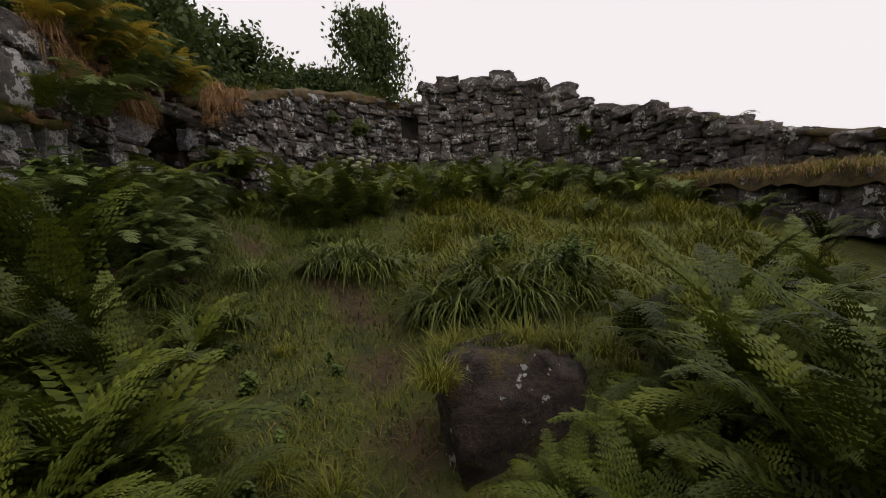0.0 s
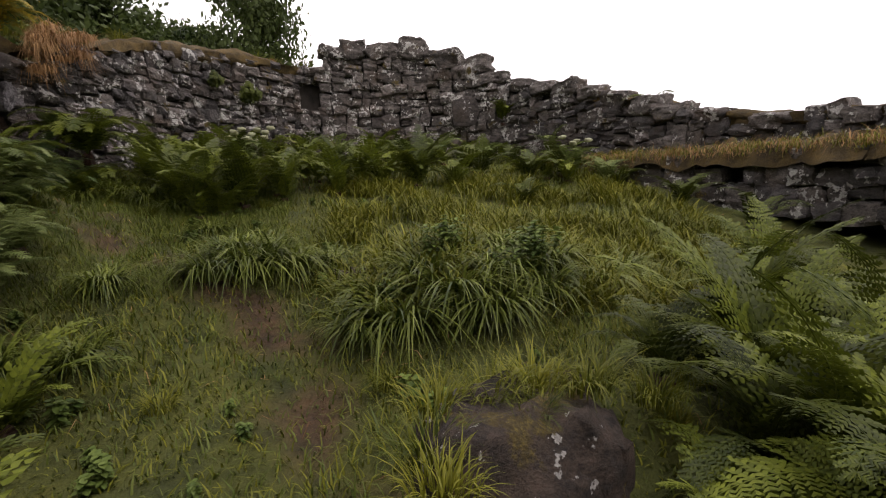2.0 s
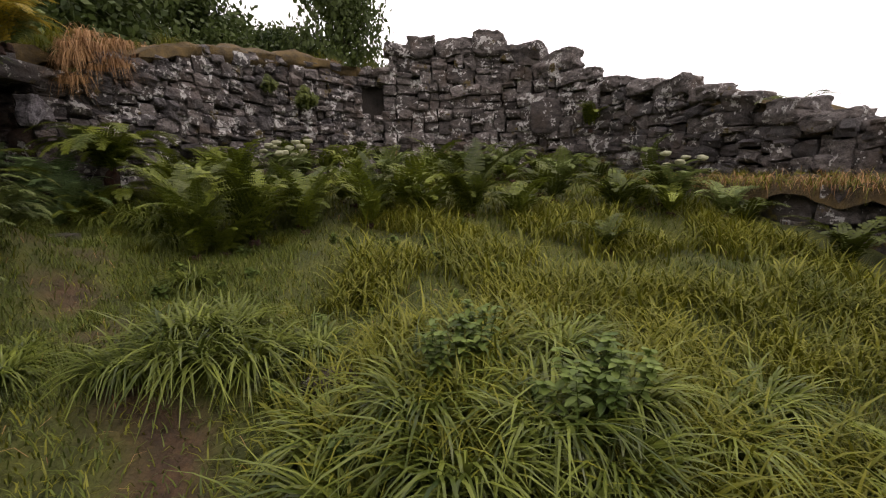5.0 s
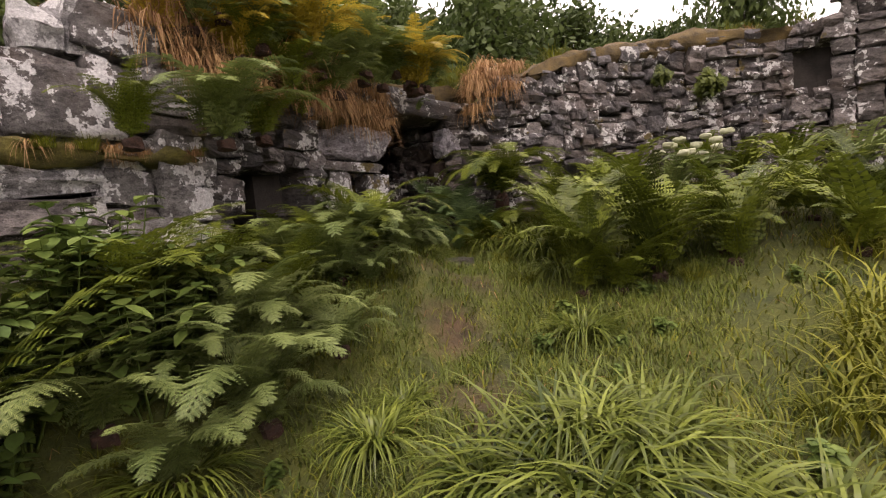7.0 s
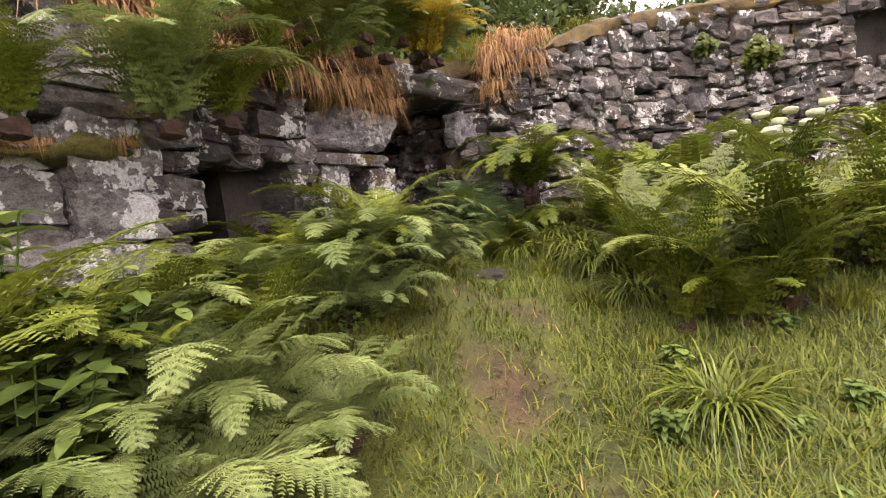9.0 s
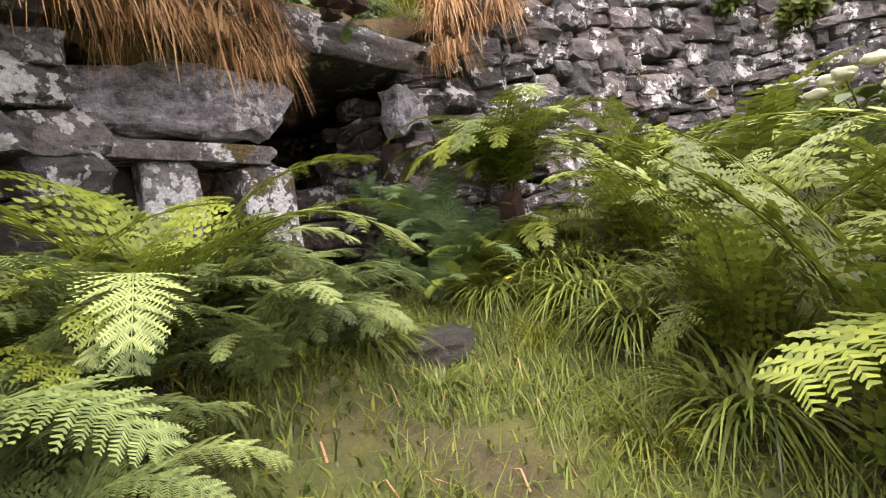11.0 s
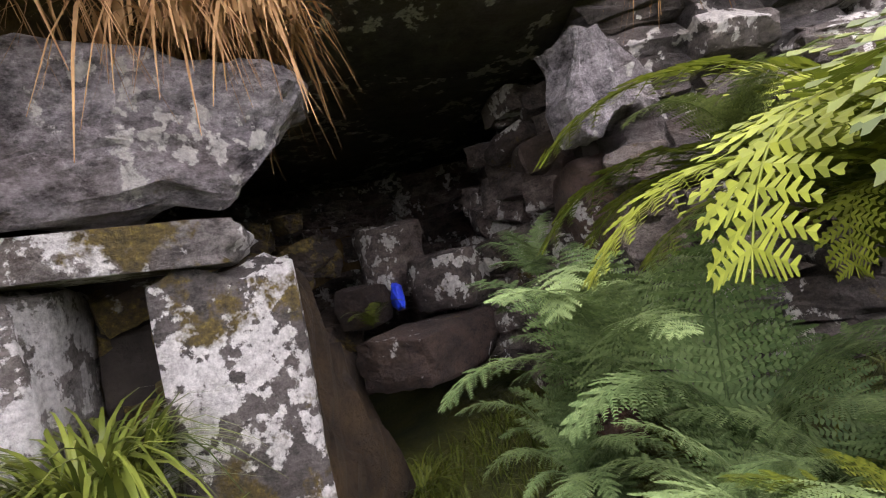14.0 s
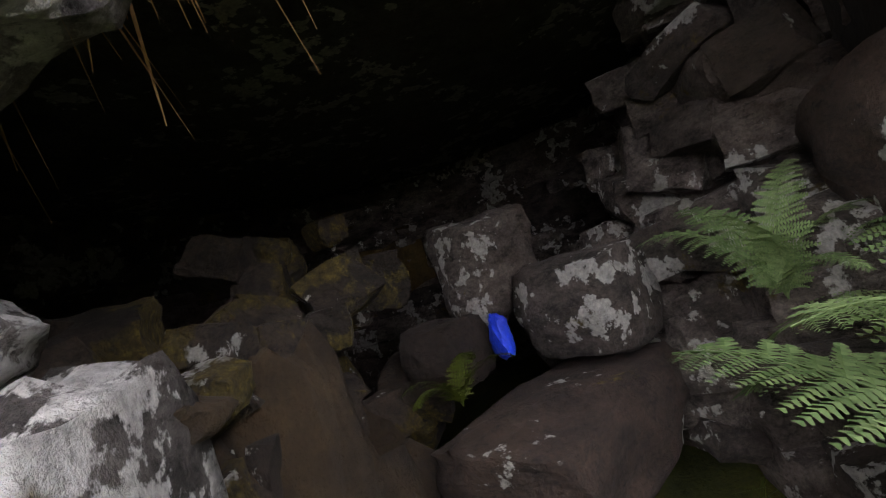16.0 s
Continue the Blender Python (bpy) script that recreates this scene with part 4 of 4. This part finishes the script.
for _ in range(30000):
    x, y = gr.uniform(-0.5, 4.0), gr.uniform(3.4, 7.6)
    if noise.noise((x * 1.6, y * 1.6, 2)) + 0.25 < gr.random() * 0.6 or math.hypot(x - 0.3, y - 2.4) < 1.15:
        continue
    rows.append((x, y, land(x, y) - 0.02, gr.uniform(0, math.tau), gr.uniform(0.24, 0.52), gr.uniform(0.009, 0.021), gr.uniform(0.3, 0.85), gr.uniform(0.3, 1.05)))
tagged(new("long_grass", blade_mesh("long_grass", GRASS, rows, 6)), "long arching yellow-green grass on the bank", "grass", kind="stuff")
for k in range(170):
    x, y = tuft_rng.uniform(-3.8, 3.9), tuft_rng.uniform(0.3, 10.0)
    if off_trail(x, y) > 0.3:
        tuft("grass_tuft", "small tuft of green grass", LONG, x, y, tuft_rng.uniform(0.28, 0.75))
for x, y, s in ((-0.12, 2.2, 0.55), (0.1, 2.25, 0.6), (0.3, 2.3, 0.6), (0.5, 2.25, 0.55), (0.2, 2.1, 0.4), (-0.2, 1.95, 0.5), (-0.2, 1.75, 0.5), (0.7, 2.1, 0.5)):
    tuft("grass_tuft", "grass tuft on top of the boulder", LONG, x, y - 0.1, s * 1.1, 0.65)

rows, gr = [], random.Random(9)
for _ in range(140000):
    x, y = gr.uniform(-4.2, 4.2), gr.uniform(-0.6, 10.5)
    if y > 6 and gr.random() < 0.6:
        continue
    d = off_trail(x, y)
    if (x > 0.9 or x < -1.3) and y < 2.6 and gr.random() < 0.8:
        continue
    if d < 0.24 and gr.random() < 0.55 - 1.2 * max(0.0, noise.noise((x * 2.5, y * 2.5, 5)) * -1):
        continue
    lush = 0.55 + 0.6 * (noise.noise((x * 0.9, y * 0.9, 11)) + 0.5) + (0.5 if x > 0.8 or y > 7.5 else 0.0)
    rows.append((x, y, land(x, y) - 0.01, gr.uniform(0, math.tau), gr.uniform(0.05, 0.14) * lush, gr.uniform(0.005, 0.012), gr.uniform(0.3, 0.95), gr.uniform(0.1, 0.7)))
tagged(new("grass", blade_mesh("grass", GRASS, rows[::2], 3)), "short yellowish grass over the slope", "grass", kind="stuff")
tagged(new("grass", blade_mesh("grass", FRESH, rows[1::2], 3)), "short green grass over the slope", "grass", kind="stuff")
rows = []
for _ in range(42000):
    x, y = gr.uniform(-5.3, -1.0), gr.uniform(4.2, 8.0)
    if off_trail(x, y) < 0.3 and noise.noise((x * 2.5, y * 2.5, 5)) > -0.1 and gr.random() < 0.85:
        continue
    rows.append((x, y, land(x, y) - 0.01, gr.uniform(0, math.tau), gr.uniform(0.05, 0.16), gr.uniform(0.003, 0.007), gr.uniform(0.3, 0.95), gr.uniform(0.1, 0.7)))
tagged(new("fresh_grass", blade_mesh("fresh_grass", FRESH, rows, 3)), "fresh green turf before the chamber", "grass", kind="stuff")
rows = []
for _ in range(2000):
    x, y = gr.uniform(-4.4, 4.8), gr.uniform(0, 10)
    if off_trail(x, y) < 0.7 or gr.random() < 0.4:
        rows.append((x, y, land(x, y) + 0.005, gr.uniform(0, math.tau), gr.uniform(0.06, 0.2), gr.uniform(0.003, 0.007), gr.uniform(0.5, 0.95), gr.uniform(0.6, 0.95)))
tagged(new("dead_grass", blade_mesh("dead_grass", STRAW, rows, 3)), "dry fallen grass blades along the trail", "grass", kind="stuff")


# ---- overgrown wall heads ----
def turf_strip(name, label, s0, s1, lift, deep, material, proud=0.08, hang=0.28):
    n = int((s1 - s0) / 0.1)
    verts, faces = [], []
    prof = ((-0.10, -hang - 0.1), (proud * 0.5, -hang), (proud, -hang * 0.4), (proud * 0.6, lift * 0.4), (-0.15, lift * 0.85), (-0.5, lift), (-deep * 0.6, lift * 1.1), (-deep, lift * 0.6), (-deep - 0.1, -0.8))
    for i in range(n + 1):
        s = s0 + (s1 - s0) * i / n
        p, d, inward = on_route(min(max(s, 0.01), RUN[-1] - 0.01))
        t = lerp_table(TOPS, s)
        fade = min(1.0, 6 * i / n, 6 * (n - i) / n)
        for k, (o, h) in enumerate(prof):
            j = noise.noise_vector((s * 1.7, k * 0.8, 3)) * 0.13 + noise.noise_vector((s * 6, k * 1.7, 5)) * 0.05
            q = p + inward * (o + j.x * 0.8)
            verts.append((q.x, q.y, t + (h if h < 0 else h * (0.3 + 0.7 * fade)) + j.z))
    m = len(prof)
    for i in range(n):
        for k in range(m - 1):
            a = i * m + k
            faces.append((a, a + 1, a + m + 1, a + m))
    return tagged(new(name, mesh_of(name, verts, faces, material)), label, "turf")


turf_strip("turf_bank", "brown mossy turf capping the chamber wall", S["d"] - 0.35, S["cave"] + 0.25, 0.5, 2.9, TURF, 0.1, 0.12)
turf_strip("turf_bank", "turf over the roof of the chamber", S["cave"] - 0.3, S["cave_end"] + 0.5, 0.45, 2.9, TURF, -0.3, -0.12)
turf_strip("turf_bank", "dry mossy turf on the wall head", S["h"] + 0.5, S["niche"] - 0.3, 0.2, 1.2, TURF, 0.02, 0.04)
turf_strip("turf_bank", "thin turf on the tumbled wall head", S["q"], S["v"], 0.06, 1.3, TURF, -0.1, 0.05)
def shelf(name, label, s0, s1, z, near, far, material):
    """A lumpy turf ledge between a low revetment and the wall behind it."""
    n, m = int((s1 - s0) / 0.1), 7
    verts, faces = [], []
    for i in range(n + 1):
        s = s0 + (s1 - s0) * i / n
        p, d, inward = on_route(s)
        for k in range(m):
            o = near + (far - near) * k / (m - 1)
            j = noise.noise_vector((s * 2.1, k * 0.9, 4)) * 0.16 + noise.noise_vector((s * 7, k * 1.9, 6)) * 0.08
            q = p + inward * (o + j.x)
            verts.append((q.x, q.y, z + 0.12 * (1 - k / (m - 1)) + j.z - (0.22 if k == m - 1 else 0.0)))
    for i in range(n):
        faces += [(i * m + k, i * m + k + 1, i * m + m + k + 1, i * m + m + k) for k in range(m - 1)]
    return tagged(new(name, mesh_of(name, verts, faces, material)), label, "turf")


shelf("turf_ledge", "brown mossy turf ledge above the revetment", S["o"] - 0.2, S["u"] + 0.6, 1.78, -0.1, 0.66, TURF)
turf_strip("turf_bank", "mossy turf on the high wall head", S["a"], S["c"] - 0.4, 0.3, 2.0, TURF, 0.05, 0.1)


def ledge(name, label, s0, s1, z, out, thick, material):
    n = int((s1 - s0) / 0.08)
    verts, faces = [], []
    for i in range(n + 1):
        s = s0 + (s1 - s0) * i / n
        p, d, inward = on_route(s)
        for k in range(7):
            a = math.pi * k / 6 - math.pi / 2
            j = noise.noise((s * 4, k * 0.7, z)) * 0.13 + noise.noise((s * 13, k * 2.1, z)) * 0.05
            q = p + inward * ((out + j) * math.cos(a) - 0.08)
            verts.append((q.x, q.y, z + thick * math.sin(a) + j * 0.7))
    for i in range(n):
        faces += [(i * 7 + k, i * 7 + k + 1, i * 7 + k + 8, i * 7 + k + 7) for k in range(6)]
    return tagged(new(name, mesh_of(name, verts, faces, material)), label, "moss")


ledge("moss_cushion", "ochre moss and grass on a wall ledge", S["b"], S["d"] - 0.2, 2.36, 0.17, 0.05, MOSS)
straw_rng = random.Random(21)
for k in range(34):
    s, low_wall = straw_rng.uniform(S["b"], S["d"] - 0.2), k % 2
    if low_wall:
        s = straw_rng.uniform(S["p"] + 0.3, S["u"])
    p, d, inward = on_route(s)
    q = p + inward * straw_rng.uniform(0.0, 0.1)
    tuft("grass_tuft", "grass tuft on a mossy ledge", LONG if k % 4 else DEAD, q.x, q.y, straw_rng.uniform(0.25, 0.5), 1.88 if low_wall else 2.38)
for name, material, label in (("ledge_grass", GRASS, "rough grass on the turf ledge"), ("dry_ledge_grass", STRAW, "dry brown grass hanging over the turf ledge")):
    rows = []
    for _ in range(5000):
        s = straw_rng.uniform(S["o"] - 0.2, S["u"] + 0.5)
        p, d, inward = on_route(s)
        q = p + inward * straw_rng.uniform(0.0, 0.68)
        rows.append((q.x, q.y, straw_rng.uniform(1.7, 1.82), straw_rng.uniform(0, math.tau), straw_rng.uniform(0.1, 0.3), straw_rng.uniform(0.005, 0.011), straw_rng.uniform(0.3, 0.9), straw_rng.uniform(0.3, 1.5)))
    tagged(new(name, blade_mesh(name, material, rows, 4)), label, "grass", kind="stuff")
for k in range(100):
    s = straw_rng.uniform(S["d"] - 0.5, S["cave"] + 0.25) if k % 6 else straw_rng.uniform(S["cave_end"] + 0.4, S["h"] + 0.2)
    p, d, inward = on_route(s)
    q = p + inward * straw_rng.uniform(-0.05, 0.16)
    tuft("dry_tuft", "hanging tuft of dead straw-coloured grass", DEAD, q.x, q.y, straw_rng.uniform(0.7, 1.15), lerp_table(TOPS, s) + straw_rng.uniform(-0.2, 0.25))
for k in range(60):
    s = straw_rng.uniform(S["d"] - 0.5, S["niche"])
    p, d, inward = on_route(s)
    q = p - inward * straw_rng.uniform(0.1, 1.3)
    tuft("grass_tuft", "yellowing grass tuft on the wall head", LONG if k % 3 else DEAD, q.x, q.y, straw_rng.uniform(0.6, 1.1), lerp_table(TOPS, s) + (0.35 if s < S["h"] else 0.12))


# ---- broad-leaved plants ----
def leaf(verts, faces, base, heading, pitch, length, width):
    d = Vector((math.cos(heading) * math.cos(pitch), math.sin(heading) * math.cos(pitch), math.sin(pitch)))
    side = Vector((-math.sin(heading), math.cos(heading), 0))
    up = side.cross(d) * -1
    o = len(verts)
    for u, w in ((0, 0.05), (0.25, 0.42), (0.5, 0.5), (0.78, 0.3), (1.0, 0.0)):
        c = base + d * length * u - Vector((0, 0, 1)) * length * 0.35 * u * u
        verts.extend([c - side * width * w + up * width * 0.12, c, c + side * width * w + up * width * 0.12])
    for k in range(4):
        a = o + 3 * k
        faces.extend([(a, a + 1, a + 4, a + 3), (a + 1, a + 2, a + 5, a + 4)])


def leafy_meshes(seed, stems, height, size, material):
    """The shoots of one plant, each a stem with its leaves."""
    r = random.Random(seed)
    shoots = []
    for _ in range(stems):
        lv, lf = [], []
        a = r.uniform(0, math.tau)
        top = Vector((math.cos(a) * height * r.uniform(0.1, 0.5), math.sin(a) * height * r.uniform(0.1, 0.5), height * r.uniform(0.6, 1.0)))
        foot = Vector((math.cos(a) * 0.05, math.sin(a) * 0.05, -0.02))
        for q, w in ((foot, 0.006), (top, 0.003)):
            lv.extend([q + Vector((w * math.cos(k * 2.1), w * math.sin(k * 2.1), 0)) for k in range(3)])
        lf.extend([(k, (k + 1) % 3, 3 + (k + 1) % 3, 3 + k) for k in range(3)])
        for u in (0.3, 0.45, 0.58, 0.7, 0.82, 0.92, 1.0):
            h = r.uniform(0, math.tau)
            for k in range(3):
                leaf(lv, lf, foot.lerp(top, u), h + k * 2.1 + r.uniform(-0.3, 0.3), r.uniform(-0.3, 0.6), size * r.uniform(0.6, 1.2) * (1.2 - 0.4 * u), size * r.uniform(0.45, 0.68))
        shoots.append(mesh_of("shoot", lv, lf, material))
    return shoots


SHRUBS = [leafy_meshes(400 + k, 13, 0.6, 0.105, BROADLEAF) for k in range(3)]
LOW = [leafy_meshes(420 + k, 4, 0.16, 0.07, BROADLEAF) for k in range(3)]
leafy_rng = random.Random(31)


def leafy(x, y, size, kinds, label, z=None):
    ob = tagged(new("leafy_plant"), label, "plant", "leafy plants")
    ob.matrix_world = pose(x, y, land(x, y) if z is None else z, 0, 0, leafy_rng.uniform(0, 360)) @ Matrix.Scale(size, 4)
    for shoot in leafy_rng.choice(kinds):
        put("shoot", shoot, ob)
    return ob


for x, y, s in ((-3.0, 3.75, 1.15), (-3.3, 3.5, 1.2), (-3.1, 3.3, 1.1), (-3.5, 3.8, 1.25), (-2.95, 3.15, 1.0), (-3.3, 4.1, 0.9), (-3.4, 3.0, 1.1), (0.3, 4.15, 0.6), (0.5, 4.3, 0.6), (0.9, 3.7, 0.7), (1.1, 3.85, 0.7), (-3.75, 6.35, 0.5), (-0.1, 3.75, 0.4)):
    leafy(x, y, s, SHRUBS, "broad-leaved green plant in the grass")
for k in range(90):
    x, y = leafy_rng.uniform(-3.4, 1.4), leafy_rng.uniform(0.8, 7.2)
    if off_trail(x, y) > (0.2 if y < 3 else 0.35):
        leafy(x, y, leafy_rng.uniform(0.4, 0.9), LOW, "low broad-leaved herb in the turf")

IVY = leafy_meshes(440, 26, 0.32, 0.07, FERN_SHADE)
for x, y, z, s, t in ((-2.25, 11.4, 3.35, 1.4, 50), (-2.75, 10.95, 3.55, 1.0, 45)):
    ob = tagged(new("wall_plant"), "dark bushy plant rooted in the wall face", "plant")
    ob.matrix_world = pose(x, y, z, 70, 0, t) @ Matrix.Scale(s, 4)
    for shoot in IVY:
        put("shoot", shoot, ob)


def umbel(x, y, height, seed):
    """Tall stem with flat cream flower heads and large leaves."""
    r = random.Random(seed)
    ob = tagged(new("umbellifer"), "tall plant with cream flower heads", "plant", "flowering plants")
    ob.matrix_world = pose(x, y, land(x, y))
    lv, lf, tips = [], [], []
    for k in range(6):
        a = k * 1.05 + r.uniform(-0.3, 0.3)
        tips.append(Vector((math.cos(a) * 0.22, math.sin(a) * 0.22, height + r.uniform(-0.12, 0.08))))
    for k, (q0, q1, w) in enumerate([(Vector((0, 0, 0)), Vector((0, 0, height - 0.25)), 0.01)] + [(Vector((0, 0, height - 0.3)), t, 0.005) for t in tips]):
        sv = [q + Vector((w * math.cos(j * 1.57), w * math.sin(j * 1.57), 0)) for q in (q0, q1) for j in range(4)]
        put("branch" if k else "stem", mesh_of("stem", sv, [(j, (j + 1) % 4, 4 + (j + 1) % 4, 4 + j) for j in range(4)], STEM), ob)
    for _ in range(14):
        leaf(lv, lf, Vector((0, 0, height * r.uniform(0.25, 0.85))), r.uniform(0, 6.28), r.uniform(0, 0.6), 0.3, 0.14)
    put("foliage", mesh_of("foliage", lv, lf, FERN_PALE), ob)
    for t in tips:
        put("flower_head", stone_mesh("flower_head", FLOWER, r.random() * 9, (0.1, 0.1, 0.055), 0.2, 4, 0.1), ob, Matrix.Translation(t))


umbel(-1.6, 8.5, 0.75, 1)
umbel(-1.85, 8.7, 0.65, 2)
umbel(3.6, 8.0, 0.6, 3)
for x, y, z in ((-3.43, 7.29, 1.47), (-3.29, 7.41, 1.42), (-3.35, 7.33, 1.45)):
    ob = tagged(new("wildflower"), "small pale yellow flower in the grass", "flower")
    ob.location = (x, y, land(x, y))
    lv, lf, sv, sf = [], [], [], []
    h = z - land(x, y) + 0.04
    for k in range(5):
        leaf(lv, lf, Vector((0, 0, h)), k * 1.256, 0.2, 0.035, 0.02)
    for q in (0.0, h):
        sv.extend([(0.002 * math.cos(k * 2.1), 0.002 * math.sin(k * 2.1), q) for k in range(3)])
    put("petals", mesh_of("petals", lv, lf, YELLOW), ob)
    put("stem", mesh_of("stem", sv, [(k, (k + 1) % 3, 3 + (k + 1) % 3, 3 + k) for k in range(3)], STEM), ob)


# ---- trees beyond the wall ----
def tree_parts(seed, height, spread, leaves, size):
    r = random.Random(seed)
    tv, tf, tips = [], [], []

    def limb(a, b, ra, rb, bends=4):
        pts = [a.lerp(b, k / bends) + Vector((r.uniform(-1, 1), r.uniform(-1, 1), 0)) * (b - a).length * 0.05 * (0 < k < bends) for k in range(bends + 1)]
        o = len(tv)
        for k, q in enumerate(pts):
            w = ra + (rb - ra) * k / bends
            tv.extend([q + Vector((w * math.cos(j * 1.047), w * math.sin(j * 1.047), 0)) for j in range(6)])
        for k in range(bends):
            tf.extend([(o + k * 6 + j, o + k * 6 + (j + 1) % 6, o + k * 6 + 6 + (j + 1) % 6, o + k * 6 + 6 + j) for j in range(6)])
        return pts

    trunk = limb(Vector((0, 0, -0.3)), Vector((r.uniform(-0.3, 0.3), r.uniform(-0.3, 0.3), height * 0.93)), height * 0.022, 0.02, 6)
    for k in range(15):
        u = 0.25 + 0.72 * k / 15
        a0 = Vector((0, 0, 0)).lerp(trunk[-1], u)
        a = k * 2.4 + r.uniform(-0.4, 0.4)
        reach = spread * (1 - 0.75 * u) * r.uniform(0.7, 1.15) + 0.3
        end = a0 + Vector((math.cos(a) * reach, math.sin(a) * reach, reach * r.uniform(0.2, 0.7)))
        tips += [(q, 0.28 * reach + 0.25) for q in limb(a0, end, 0.05, 0.012, 3)[1:]]
    tips.append((trunk[-1], 0.5))
    lv, lf = [], []
    for _ in range(leaves):
        c, w = r.choice(tips)
        p = c + Vector((r.gauss(0, w * 0.75), r.gauss(0, w * 0.75), r.gauss(0, w * 0.5)))
        n1 = Vector((r.gauss(0, 1), r.gauss(0, 1), r.gauss(0, 1))).normalized()
        n2 = n1.cross(Vector((r.gauss(0, 1), r.gauss(0, 1), r.gauss(0, 1)))).normalized()
        s = size * r.uniform(0.6, 1.3)
        o = len(lv)
        lv.extend([p - n1 * s, p + n2 * s * 0.55, p + n1 * s, p - n2 * s * 0.55])
        lf.append((o, o + 1, o + 2, o + 3))
    return mesh_of("trunk", tv, tf, BARK), mesh_of("crown", lv, lf, TREE_LEAF, False)


TREES = [tree_parts(500 + k, 8.0, 3.2, 9500, 0.145) for k in range(3)]
tree_rng = random.Random(3)


def tree(x, y, size, label, squeeze=1.0):
    ob = tagged(new("tree"), label, "tree", "trees behind the ruin")
    ob.matrix_world = pose(x, y, land(x, y), 0, 0, tree_rng.uniform(0, 360)) @ Matrix.Diagonal((size * squeeze, size * squeeze, size, 1))
    trunk, crown = tree_rng.choice(TREES)
    put("trunk", trunk, ob)
    put("crown", crown, ob)


tree(-3.7, 24.0, 1.2, "slender birch standing above the wall", 0.62)
for x, y, s in ((-6.6, 25, 0.85), (-9.5, 23, 1.0), (-12, 21, 1.15), (-10.5, 17, 0.95), (-14.5, 17.5, 1.1), (-13.5, 12.5, 1.0), (-17, 14, 1.2), (-16, 9, 1.05), (-19, 11, 1.2), (-13, 8.0, 0.9), (-17.5, 5, 1.1), (-8.0, 29, 1.0), (-15, 24, 1.2), (-20, 18, 1.3), (-14, 3.5, 0.9), (-11.5, 14.5, 0.8), (-7.5, 20.5, 0.7)):
    tree(x, y, s, "leafy green tree behind the ruin")
